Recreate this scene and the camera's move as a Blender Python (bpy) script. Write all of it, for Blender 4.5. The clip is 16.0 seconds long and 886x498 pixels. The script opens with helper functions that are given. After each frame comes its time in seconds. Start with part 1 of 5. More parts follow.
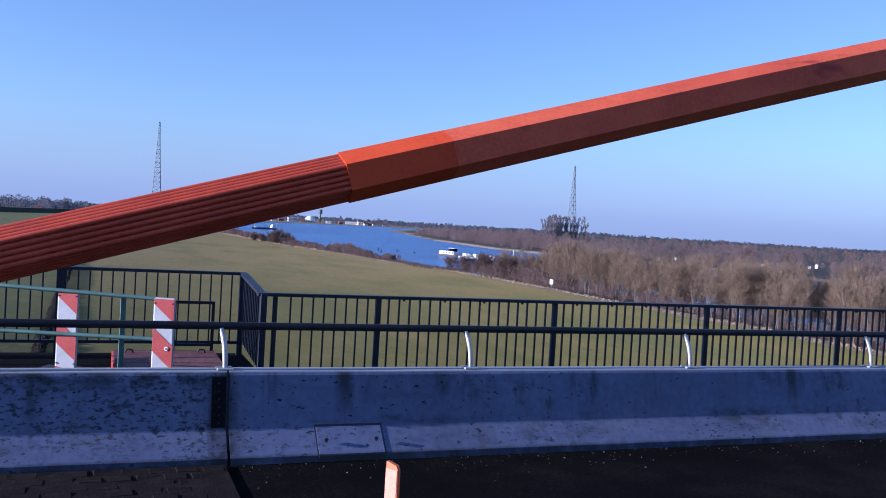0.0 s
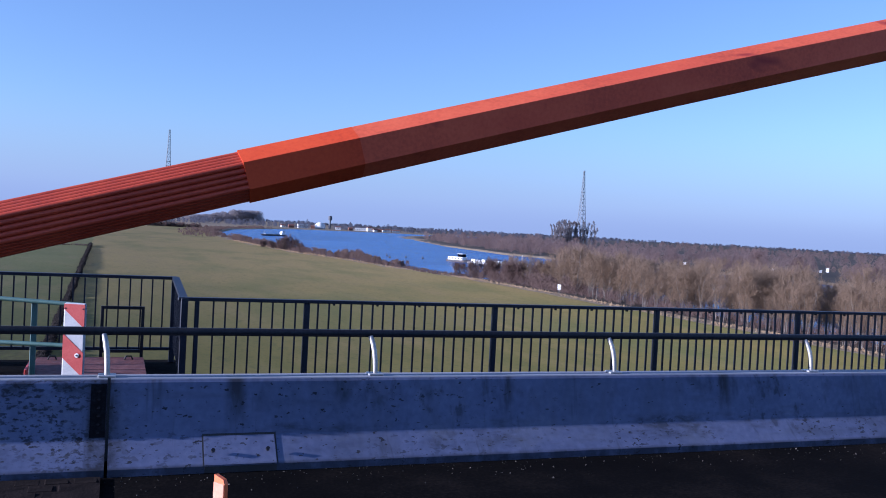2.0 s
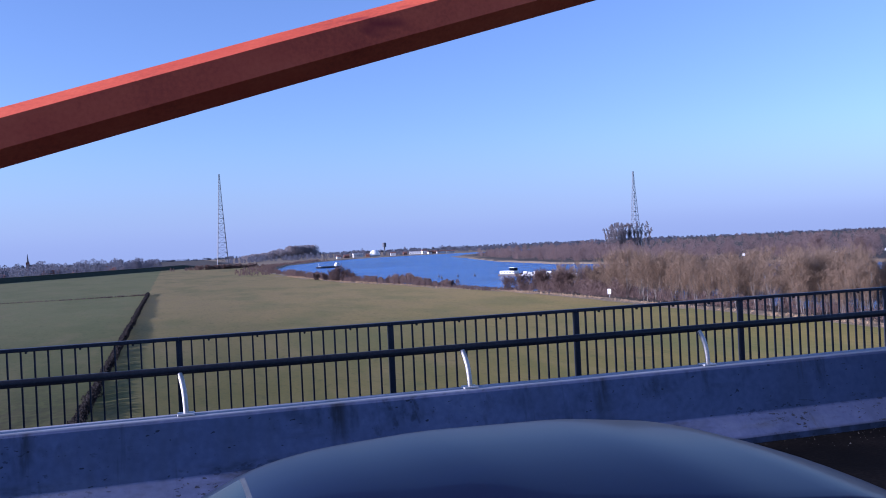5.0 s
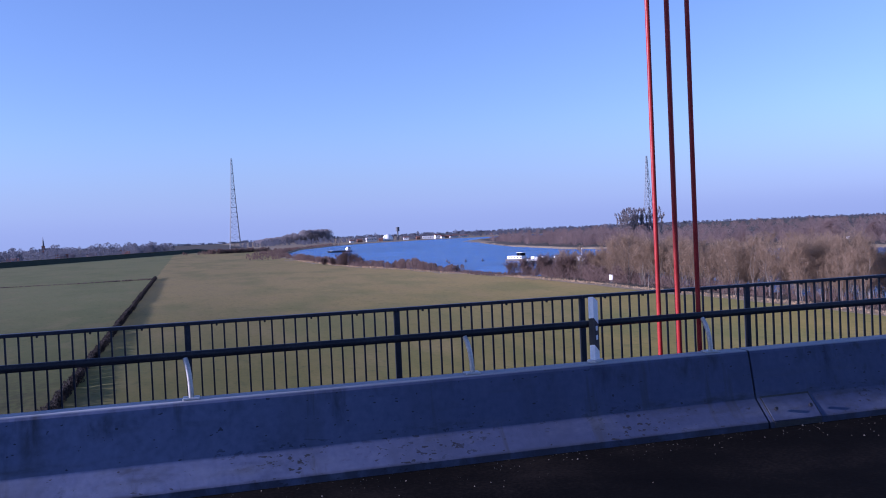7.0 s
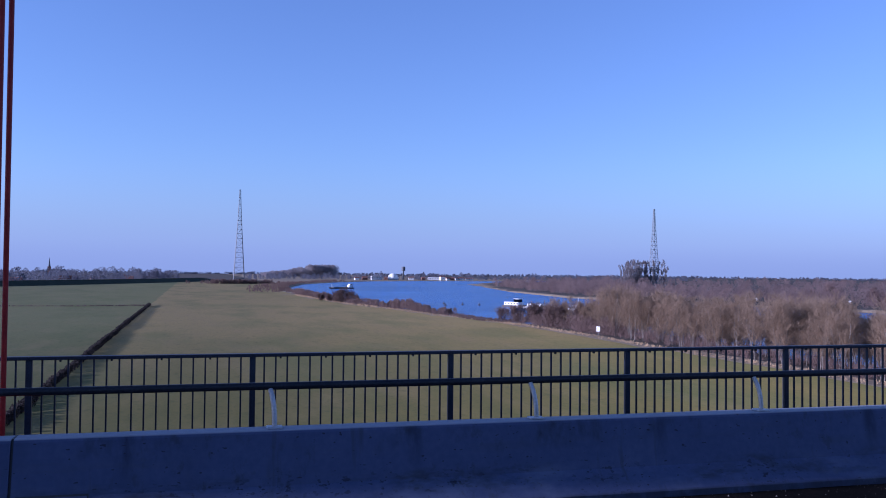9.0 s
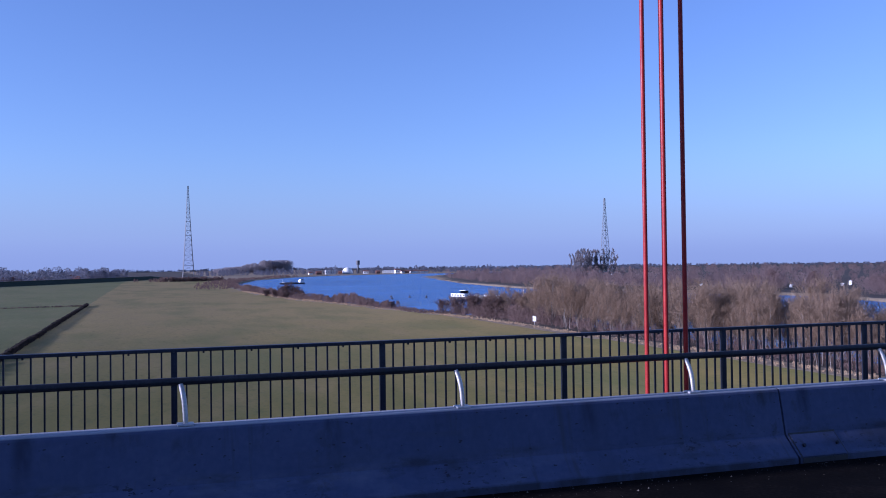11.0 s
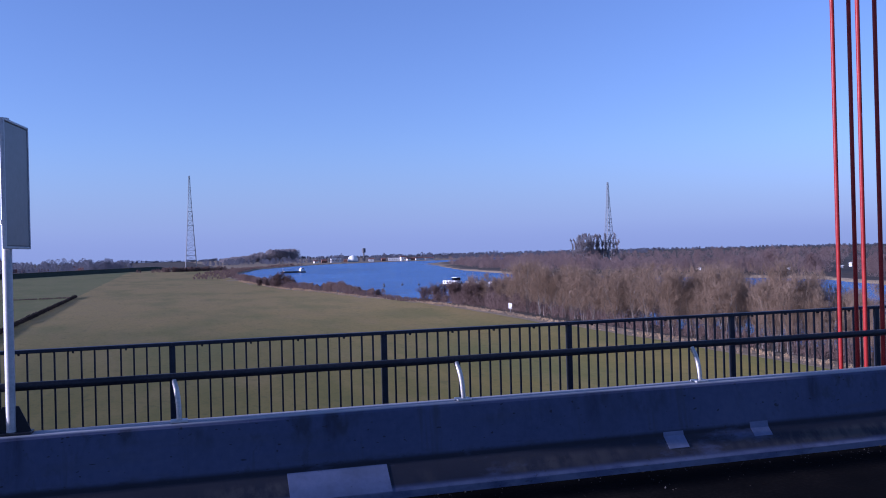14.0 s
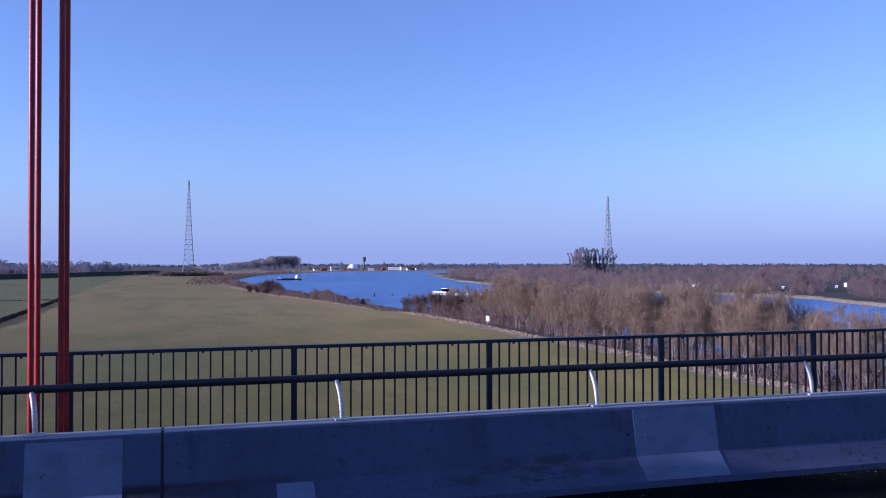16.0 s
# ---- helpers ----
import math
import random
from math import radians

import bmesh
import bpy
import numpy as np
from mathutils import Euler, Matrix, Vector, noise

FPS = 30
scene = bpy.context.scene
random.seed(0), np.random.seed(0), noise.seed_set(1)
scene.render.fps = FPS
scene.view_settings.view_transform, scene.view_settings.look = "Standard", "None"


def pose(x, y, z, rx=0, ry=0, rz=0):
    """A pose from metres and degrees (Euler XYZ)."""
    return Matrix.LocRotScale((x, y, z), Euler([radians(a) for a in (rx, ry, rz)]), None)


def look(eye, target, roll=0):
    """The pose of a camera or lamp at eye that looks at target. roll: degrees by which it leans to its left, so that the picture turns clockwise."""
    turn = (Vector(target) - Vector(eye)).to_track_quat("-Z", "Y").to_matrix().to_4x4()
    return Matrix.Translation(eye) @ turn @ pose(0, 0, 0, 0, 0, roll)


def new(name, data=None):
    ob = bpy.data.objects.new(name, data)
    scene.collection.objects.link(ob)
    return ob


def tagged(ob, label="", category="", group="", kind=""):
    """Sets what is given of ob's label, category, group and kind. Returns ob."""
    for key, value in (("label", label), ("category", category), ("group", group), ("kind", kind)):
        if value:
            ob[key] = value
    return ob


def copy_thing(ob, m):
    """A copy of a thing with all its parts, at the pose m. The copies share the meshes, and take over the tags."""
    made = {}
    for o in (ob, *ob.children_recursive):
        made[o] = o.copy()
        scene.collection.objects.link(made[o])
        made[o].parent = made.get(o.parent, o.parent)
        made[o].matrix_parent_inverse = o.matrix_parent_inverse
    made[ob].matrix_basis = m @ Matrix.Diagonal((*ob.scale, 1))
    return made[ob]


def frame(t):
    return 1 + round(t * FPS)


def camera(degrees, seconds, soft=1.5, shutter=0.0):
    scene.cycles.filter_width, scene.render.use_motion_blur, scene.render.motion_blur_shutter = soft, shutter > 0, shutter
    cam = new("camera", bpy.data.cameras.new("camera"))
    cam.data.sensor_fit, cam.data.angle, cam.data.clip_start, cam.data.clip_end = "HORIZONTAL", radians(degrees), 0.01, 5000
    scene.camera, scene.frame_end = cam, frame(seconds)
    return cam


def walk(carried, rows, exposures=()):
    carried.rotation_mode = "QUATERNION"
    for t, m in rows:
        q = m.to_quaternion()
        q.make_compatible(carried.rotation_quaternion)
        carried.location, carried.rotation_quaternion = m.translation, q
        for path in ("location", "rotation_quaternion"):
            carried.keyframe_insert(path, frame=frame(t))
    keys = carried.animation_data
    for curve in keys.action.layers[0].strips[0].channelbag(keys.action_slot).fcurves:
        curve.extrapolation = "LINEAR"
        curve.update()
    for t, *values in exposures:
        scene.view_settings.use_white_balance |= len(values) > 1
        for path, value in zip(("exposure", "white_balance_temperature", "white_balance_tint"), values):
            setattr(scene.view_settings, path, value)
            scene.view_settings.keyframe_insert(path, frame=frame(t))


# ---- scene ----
# ---- camera ----
cam = camera(53, 16.0, soft=1.0)


def gaze(x, y, z, yaw, pitch, roll):
    a, b = radians(yaw), radians(pitch)
    way = Vector((-math.sin(a) * math.cos(b), math.cos(a) * math.cos(b), math.sin(b)))
    eye = Vector((x, y, z))
    return look(eye, eye + way * 10, roll)


# seconds, eye x y z, yaw, pitch, roll
RIDE = [
    (0, -0.854, 0.107, 2.121, -21.037, -1.757, 3.430),
    (0.5, -0.751, 0.128, 2.114, -21.100, -1.854, 3.735),
    (1, -0.532, 0.096, 2.117, -20.908, -1.848, 3.841),
    (1.5, -0.229, 0.123, 2.121, -20.823, -1.731, 3.564),
    (2, 0.193, 0.083, 2.121, -20.363, -1.421, 3.100),
    (2.5, 0.765, 0.099, 2.127, -19.777, -1.055, 2.321),
    (3, 1.424, 0.086, 2.111, -19.144, -0.720, 0.736),
    (3.5, 2.262, 0.042, 2.105, -18.074, -0.740, -1.178),
    (4, 3.056, 0.009, 2.100, -17.289, -0.444, -2.099),
    (4.2, 3.368, 0.032, 2.089, -17.348, -0.201, -2.191),
    (6.5, 8.850, 0.115, 2.058, -14.791, -0.772, -3.669),
    (7, 10.150, 0.007, 2.085, -15.668, -1.236, -2.547),
    (7.5, 11.806, 0.087, 2.030, -16.268, -1.035, -1.640),
    (8, 13.429, 0.263, 2.109, -16.855, -0.911, 0.283),
    (8.5, 15.142, -0.120, 2.166, -15.568, 0.325, 0.534),
    (9, 16.987, -0.288, 2.161, -15.170, 1.470, 0.565),
    (9.2, 17.852, -0.026, 2.145, -15.316, 1.437, 0.108),
    (11.5, 26.944, -0.094, 2.091, -18.892, 1.002, 0.223),
    (12, 29.051, -0.011, 2.151, -19.840, 1.212, 1.280),
    (12.5, 31.357, 0.039, 2.097, -18.580, 2.551, 0.360),
    (13, 33.436, -0.023, 2.112, -18.489, 0.613, -4.278),
    (13.2, 34.284, -0.256, 2.081, -18.361, 0.062, -4.565),
    (13.5, 35.683, -0.050, 2.085, -18.239, -0.383, -3.218),
    (14, 37.782, 0.072, 2.117, -17.230, 0.134, -1.433),
    (14.5, 39.851, 0.058, 2.100, -20.996, 1.018, -0.927),
    (14.6, 40.253, 0.074, 2.104, -18.861, 0.215, -1.061),
    (15, 41.793, -0.246, 2.069, -19.747, -0.112, -0.691),
    (15.5, 44.074, -0.399, 2.145, -18.553, -0.481, -0.280),
    (16, 46.478, -0.007, 2.149, -16.999, 0.816, -0.076),
]
walk(cam, [(r[0], gaze(*r[1:])) for r in RIDE],
     exposures=[(0.0, 0.92, 4940, 27), (1.9, 0.92, 4940, 27), (2.5, 1.02, 5000, 28), (3.0, 0.94, 4930, 30), (4.2, 0.93, 4940, 32), (7.0, 0.86, 4990, 39),
                (9.0, 0.69, 4770, 37), (12.0, 0.67, 4840, 37.5), (13.2, 0.65, 4900, 41), (14.5, 0.60, 4880, 38), (15.2, 0.74, 4950, 38), (16.0, 0.79, 4940, 38)])

# ---- light ----
SUN_AZ, SUN_EL = 87.4, 11.5      # degrees, counter-clockwise from +y as seen from above; height
s_az, s_el = radians(SUN_AZ), radians(SUN_EL)
sun_way = Vector((-math.sin(s_az) * math.cos(s_el), math.cos(s_az) * math.cos(s_el), math.sin(s_el)))
world = bpy.data.worlds.new("sky")
scene.world = world
world.use_nodes = True
wt = world.node_tree
wt.nodes.clear()
w_sky = wt.nodes.new("ShaderNodeTexSky")
w_sky.sky_type = "NISHITA"
w_sky.sun_disc = False
w_sky.sun_elevation = s_el
w_sky.sun_rotation = -s_az
w_sky.altitude = 30
w_sky.air_density, w_sky.dust_density, w_sky.ozone_density = 1.0, 0.4, 3.5
w_bg = wt.nodes.new("ShaderNodeBackground")
w_bg.inputs["Strength"].default_value = 0.10
w_out = wt.nodes.new("ShaderNodeOutputWorld")
w_tc = wt.nodes.new("ShaderNodeTexCoord")
w_sep = wt.nodes.new("ShaderNodeSeparateXYZ")
wt.links.new(w_tc.outputs["Generated"], w_sep.inputs[0])
w_rng = wt.nodes.new("ShaderNodeMapRange")       # lavender haze low over the land
w_rng.interpolation_type = "SMOOTHSTEP"
w_rng.inputs["From Min"].default_value, w_rng.inputs["From Max"].default_value = -0.01, 0.13
w_rng.inputs["To Min"].default_value, w_rng.inputs["To Max"].default_value = 0.85, 0.0
wt.links.new(w_sep.outputs["Z"], w_rng.inputs[0])
w_mix = wt.nodes.new("ShaderNodeMix")
w_mix.data_type = "RGBA"
wt.links.new(w_rng.outputs[0], w_mix.inputs["Factor"])
wt.links.new(w_sky.outputs[0], w_mix.inputs["A"])
w_mix.inputs["B"].default_value = (1.72, 2.36, 3.4, 1)
w_low = wt.nodes.new("ShaderNodeMapRange")       # denser blue mist at the very horizon
w_low.interpolation_type = "SMOOTHSTEP"
w_low.inputs["From Min"].default_value, w_low.inputs["From Max"].default_value = -0.004, 0.034
w_low.inputs["To Min"].default_value, w_low.inputs["To Max"].default_value = 0.65, 0.0
wt.links.new(w_sep.outputs["Z"], w_low.inputs[0])
w_mist = wt.nodes.new("ShaderNodeMix")
w_mist.data_type = "RGBA"
wt.links.new(w_low.outputs[0], w_mist.inputs["Factor"])
wt.links.new(w_mix.outputs["Result"], w_mist.inputs["A"])
w_mist.inputs["B"].default_value = (1.80, 2.24, 2.84, 1)
w_hsv = wt.nodes.new("ShaderNodeHueSaturation")
w_hsv.inputs["Saturation"].default_value = 0.86
wt.links.new(w_mist.outputs["Result"], w_hsv.inputs["Color"])
wt.links.new(w_hsv.outputs[0], w_bg.inputs[0])
wt.links.new(w_bg.outputs[0], w_out.inputs[0])
sun_data = bpy.data.lights.new("sun", "SUN")
sun_data.energy, sun_data.angle, sun_data.color = 5.0, radians(0.6), (1.0, 0.90, 0.76)
sun = new("sun", sun_data)
sun.matrix_world = look(sun_way * 50, (0, 0, 0))


# ---- materials ----
def surface(name, colours, scale, rough=0.7, metal=0.0, bump=0.0, detail=6.0, fine=None, spec=0.5, island=0.0, stretch=(1, 1, 1), coat=0.0, matte=0.0, thin=0.0):
    """Principled material: colours mixed by noise at a coarse and a fine scale (sizes in metres), with relief."""
    m = bpy.data.materials.new(name)
    m.use_nodes = True
    t = m.node_tree
    b = t.nodes["Principled BSDF"]
    tc = t.nodes.new("ShaderNodeTexCoord")
    mp = t.nodes.new("ShaderNodeMapping")
    mp.inputs["Scale"].default_value = stretch
    t.links.new(tc.outputs["Object"], mp.inputs["Vector"])
    n1 = t.nodes.new("ShaderNodeTexNoise")
    n1.inputs["Scale"].default_value = 1.0 / scale
    n1.inputs["Detail"].default_value = detail
    n1.inputs["Roughness"].default_value = 0.65
    n2 = t.nodes.new("ShaderNodeTexNoise")
    n2.inputs["Scale"].default_value = 1.0 / (fine or scale / 9)
    n2.inputs["Detail"].default_value = 4
    for n in (n1, n2):
        t.links.new(mp.outputs[0], n.inputs["Vector"])
    mix = t.nodes.new("ShaderNodeMath")
    mix.operation = "MULTIPLY_ADD"
    mix.inputs[1].default_value = 0.62
    t.links.new(n1.outputs["Fac"], mix.inputs[0])
    half = t.nodes.new("ShaderNodeMath")
    half.operation = "MULTIPLY"
    half.inputs[1].default_value = 0.38
    t.links.new(n2.outputs["Fac"], half.inputs[0])
    t.links.new(half.outputs[0], mix.inputs[2])
    ramp = t.nodes.new("ShaderNodeValToRGB")
    el = ramp.color_ramp.elements
    lo, hi = 0.32, 0.68
    el[0].position, el[1].position = lo, hi
    el[0].color, el[1].color = (*colours[0], 1), (*colours[-1], 1)
    for k, c in enumerate(colours[1:-1]):
        e = el.new(lo + (hi - lo) * (k + 1) / (len(colours) - 1))
        e.color = (*c, 1)
    t.links.new(mix.outputs[0], ramp.inputs[0])
    last = ramp.outputs[0]
    if island:
        geo = t.nodes.new("ShaderNodeNewGeometry")
        inf = t.nodes.new("ShaderNodeObjectInfo")
        add = t.nodes.new("ShaderNodeMath")
        add.operation = "ADD"
        t.links.new(geo.outputs["Random Per Island"], add.inputs[0])
        t.links.new(inf.outputs["Random"], add.inputs[1])
        rng = t.nodes.new("ShaderNodeMapRange")
        rng.inputs["From Max"].default_value = 2.0
        rng.inputs["To Min"].default_value = 1 - island
        rng.inputs["To Max"].default_value = 1 + island
        t.links.new(add.outputs[0], rng.inputs[0])
        hsv = t.nodes.new("ShaderNodeHueSaturation")
        t.links.new(last, hsv.inputs["Color"])
        t.links.new(rng.outputs[0], hsv.inputs["Value"])
        last = hsv.outputs[0]
    t.links.new(last, b.inputs["Base Color"])
    b.inputs["Roughness"].default_value = rough
    b.inputs["Metallic"].default_value = metal
    b.inputs["Specular IOR Level"].default_value = spec
    b.inputs["Coat Weight"].default_value = coat
    b.inputs["Diffuse Roughness"].default_value = matte
    if thin:                                         # open brush of twigs: part of the light passes through
        tl = t.nodes.new("ShaderNodeBsdfTranslucent")
        t.links.new(last, tl.inputs["Color"])
        mx = t.nodes.new("ShaderNodeMixShader")
        mx.inputs[0].default_value = thin
        t.links.new(b.outputs[0], mx.inputs[1])
        t.links.new(tl.outputs[0], mx.inputs[2])
        t.links.new(mx.outputs[0], t.nodes["Material Output"].inputs["Surface"])
    if bump:
        bp = t.nodes.new("ShaderNodeBump")
        bp.inputs["Strength"].default_value = 1.0
        bp.inputs["Distance"].default_value = bump
        t.links.new(mix.outputs[0], bp.inputs["Height"])
        t.links.new(bp.outputs[0], b.inputs["Normal"])
    return m


M = {}


def tie(t, a, b):
    t.links.new(a, b)


def blotch(t, vec, scale, stretch, lo, hi, detail=4.0):
    """A 0..1 mask from stretched noise between two levels."""
    mp = t.nodes.new("ShaderNodeMapping")
    mp.inputs["Scale"].default_value = stretch
    tie(t, vec, mp.inputs["Vector"])
    n = t.nodes.new("ShaderNodeTexNoise")
    n.inputs["Scale"].default_value = scale
    n.inputs["Detail"].default_value = detail
    n.inputs["Roughness"].default_value = 0.6
    tie(t, mp.outputs[0], n.inputs["Vector"])
    r = t.nodes.new("ShaderNodeMapRange")
    r.inputs["From Min"].default_value, r.inputs["From Max"].default_value = lo, hi
    tie(t, n.outputs["Fac"], r.inputs[0])
    return r.outputs[0]


def stained(m, layers):
    """Lays stains over a material's colour: (mask, colour, strength)."""
    t = m.node_tree
    b = t.nodes["Principled BSDF"]
    last = b.inputs["Base Color"].links[0].from_socket
    for mask, colour, strength in layers:
        k = t.nodes.new("ShaderNodeMath")
        k.operation = "MULTIPLY"
        k.inputs[1].default_value = strength
        tie(t, mask, k.inputs[0])
        mx = t.nodes.new("ShaderNodeMix")
        mx.data_type = "RGBA"
        tie(t, k.outputs[0], mx.inputs["Factor"])
        tie(t, last, mx.inputs["A"])
        mx.inputs["B"].default_value = (*colour, 1)
        last = mx.outputs["Result"]
    tie(t, last, b.inputs["Base Color"])
    return m


def level(t, sock, lo, hi):
    """0 to 1 between two values of a coordinate."""
    r = t.nodes.new("ShaderNodeMapRange")
    r.interpolation_type = "SMOOTHSTEP"
    r.inputs["From Min"].default_value, r.inputs["From Max"].default_value = lo, hi
    tie(t, sock, r.inputs[0])
    return r.outputs[0]


def times(t, *socks):
    last = socks[0]
    for k in socks[1:]:
        m = t.nodes.new("ShaderNodeMath")
        m.operation = "MULTIPLY"
        tie(t, last, m.inputs[0])
        tie(t, k, m.inputs[1])
        last = m.outputs[0]
    return last


def concrete():
    m = surface("concrete", [(0.073, 0.087, 0.152), (0.103, 0.120, 0.206), (0.128, 0.145, 0.240), (0.162, 0.179, 0.270)], 1.3, 0.85, bump=0.004, fine=0.06)
    t = m.node_tree
    vec = t.nodes["Texture Coordinate"].outputs["Object"]
    sep = t.nodes.new("ShaderNodeSeparateXYZ")
    tie(t, vec, sep.inputs[0])
    x, z = sep.outputs["X"], sep.outputs["Z"]
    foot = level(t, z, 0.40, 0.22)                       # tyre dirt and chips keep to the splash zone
    splash = times(t, level(t, z, 0.10, 0.17), level(t, z, 0.37, 0.30))
    upper = level(t, z, 0.42, 0.60)
    before = level(t, x, 0.6, -0.1)                      # the oldest, most battered unit
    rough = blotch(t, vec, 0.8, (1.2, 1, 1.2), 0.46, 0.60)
    scraped = times(t, level(t, x, 31.6, 33.4), level(t, x, 48.0, 46.0))          # long stretch blackened by tyres
    tyre = times(t, scraped, level(t, z, 0.075, 0.115), level(t, z, 0.33, 0.28), blotch(t, vec, 1.5, (0.8, 1, 2.4), 0.30, 0.42, 8.0))
    mud = times(t, scraped, level(t, z, 0.08, 0.12), level(t, z, 0.23, 0.17), blotch(t, vec, 0.5, (1, 1, 1), 0.44, 0.58), blotch(t, vec, 5.0, (1.8, 1, 0.6), 0.38, 0.60, 6.0))
    bay = t.nodes.new("ShaderNodeMath")                  # rust and dirt run down below each handrail post
    bay.operation = "MULTIPLY_ADD"
    bay.inputs[1].default_value, bay.inputs[2].default_value = 1 / 2.525, 50.512
    tie(t, x, bay.inputs[0])
    part_of = t.nodes.new("ShaderNodeMath")
    part_of.operation = "FRACT"
    tie(t, bay.outputs[0], part_of.inputs[0])
    off = t.nodes.new("ShaderNodeMath")
    off.operation = "SUBTRACT"
    off.inputs[1].default_value = 0.5
    tie(t, part_of.outputs[0], off.inputs[0])
    gap = t.nodes.new("ShaderNodeMath")
    gap.operation = "ABSOLUTE"
    tie(t, off.outputs[0], gap.inputs[0])
    drip = times(t, level(t, gap.outputs[0], 0.455, 0.492), level(t, z, 0.22, 0.62), blotch(t, vec, 3.0, (2.6, 1, 0.7), 0.36, 0.60, 5.0))
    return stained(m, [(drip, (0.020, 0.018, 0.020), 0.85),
                       (blotch(t, vec, 1.0, (1.6, 1, 0.35), 0.52, 0.72), (0.070, 0.076, 0.105), 0.6),
                       # from x 8.5 to 60 the face is darker and bluer
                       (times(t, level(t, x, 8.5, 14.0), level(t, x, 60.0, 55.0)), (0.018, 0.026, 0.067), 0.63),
                       (blotch(t, vec, 1.0, (5.5, 1, 0.5), 0.60, 0.70), (0.042, 0.046, 0.066), 0.75),
                       (times(t, upper, blotch(t, vec, 1.0, (2.2, 1, 1.2), 0.52, 0.64), blotch(t, vec, 7.0, (1.0, 1, 0.45), 0.42, 0.62, 6.0)), (0.022, 0.025, 0.038), 0.75),
                       (blotch(t, vec, 1.0, (0.7, 1, 5.0), 0.58, 0.70), (0.052, 0.058, 0.084), 0.35),
                       (times(t, splash, blotch(t, vec, 1.0, (0.9, 1, 3.0), 0.50, 0.62), blotch(t, vec, 9.0, (0.6, 1, 1.6), 0.40, 0.60, 6.0)), (0.026, 0.028, 0.038), 0.7),
                       (times(t, before, rough, blotch(t, vec, 26.0, (0.7, 1, 1.2), 0.52, 0.60, 6.0)), (0.014, 0.016, 0.026), 0.85),
                       (times(t, before, level(t, z, 0.53, 0.69), blotch(t, vec, 9.0, (0.6, 1, 1.0), 0.42, 0.58, 6.0)), (0.014, 0.016, 0.023), 0.8),
                       (times(t, level(t, x, 0.02, 0.10), level(t, x, 0.33, 0.22), blotch(t, vec, 9.0, (1, 1, 0.5), 0.30, 0.55, 5.0)), (0.012, 0.012, 0.018), 0.8),
                       (times(t, level(t, x, 5.5, 2.0), blotch(t, vec, 19.0, (0.7, 1, 1.3), 0.645, 0.675, 3.0)), (0.010, 0.011, 0.016), 0.95),
                       (times(t, blotch(t, vec, 0.5, (1, 1, 0.6), 0.50, 0.62), blotch(t, vec, 7.0, (1.2, 1, 0.8), 0.56, 0.66, 5.0)), (0.03, 0.033, 0.045), 0.65),
                       (tyre, (0.006, 0.007, 0.013), 0.92),
                       (mud, (0.075, 0.066, 0.060), 0.65),
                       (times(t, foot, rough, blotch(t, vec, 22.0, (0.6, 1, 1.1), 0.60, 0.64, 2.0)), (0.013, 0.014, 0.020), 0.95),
                       (blotch(t, vec, 26.0, (0.6, 1, 1.2), 0.72, 0.75, 1.0), (0.02, 0.02, 0.026), 0.85),
                       (times(t, foot, level(t, x, 31, 27), blotch(t, vec, 2.0, (0.7, 1, 2.0), 0.50, 0.68, 5.0)), (0.24, 0.25, 0.30), 0.20),
                       # darker strip along the lowest few centimetres, broken up by noise
                       (times(t, level(t, z, 0.085, 0.055), level(t, x, 33.4, 31.6), blotch(t, vec, 2.0, (1.5, 1, 1), 0.30, 0.52, 5.0)), (0.018, 0.020, 0.030), 0.8),
                       (times(t, scraped, level(t, z, 0.095, 0.07), blotch(t, vec, 3.0, (1, 1, 2), 0.36, 0.56, 5.0)), (0.15, 0.165, 0.23), 0.6),
                       # sunlight along the top edge, painted on as a pale band
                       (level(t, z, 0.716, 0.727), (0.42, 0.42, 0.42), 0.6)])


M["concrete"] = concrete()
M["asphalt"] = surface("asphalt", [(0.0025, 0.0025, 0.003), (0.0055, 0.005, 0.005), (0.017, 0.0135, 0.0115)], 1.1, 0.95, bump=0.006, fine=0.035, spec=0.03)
M["fence"] = surface("fence_paint", [(0.010, 0.012, 0.020), (0.016, 0.019, 0.031), (0.030, 0.034, 0.048)], 0.4, 0.45, bump=0.001, fine=0.02, spec=0.28)
M["rail"] = surface("rail_paint", [(0.008, 0.009, 0.012), (0.014, 0.015, 0.02), (0.03, 0.03, 0.035)], 0.5, 0.45, fine=0.02, spec=0.25)
M["zinc"] = surface("zinc", [(0.30, 0.30, 0.31), (0.42, 0.42, 0.42), (0.52, 0.51, 0.50)], 0.25, 0.5, metal=0.35, fine=0.02)
M["post"] = surface("galvanised_post", [(0.28, 0.27, 0.255), (0.40, 0.385, 0.36), (0.54, 0.52, 0.485)], 0.25, 0.5, metal=0.7, fine=0.02)
M["red"] = surface("red_paint", [(0.44, 0.045, 0.013), (0.58, 0.070, 0.019), (0.64, 0.09, 0.024)], 0.8, 0.5, bump=0.002, fine=0.04, spec=0.15)
M["rope"] = surface("rope_paint", [(0.19, 0.014, 0.014), (0.26, 0.021, 0.018), (0.34, 0.036, 0.026)], 0.25, 0.36, bump=0.003, fine=0.02, spec=0.15)
M["strand"] = surface("strand_paint", [(0.30, 0.032, 0.012), (0.42, 0.050, 0.016), (0.52, 0.074, 0.022)], 0.4, 0.5, bump=0.002, fine=0.03)
M["pale_red"] = surface("faded_red_paint", [(0.42, 0.068, 0.034), (0.60, 0.106, 0.046), (0.68, 0.138, 0.060)], 0.9, 0.5, bump=0.002, fine=0.04, spec=0.15)
rt = M["pale_red"].node_tree
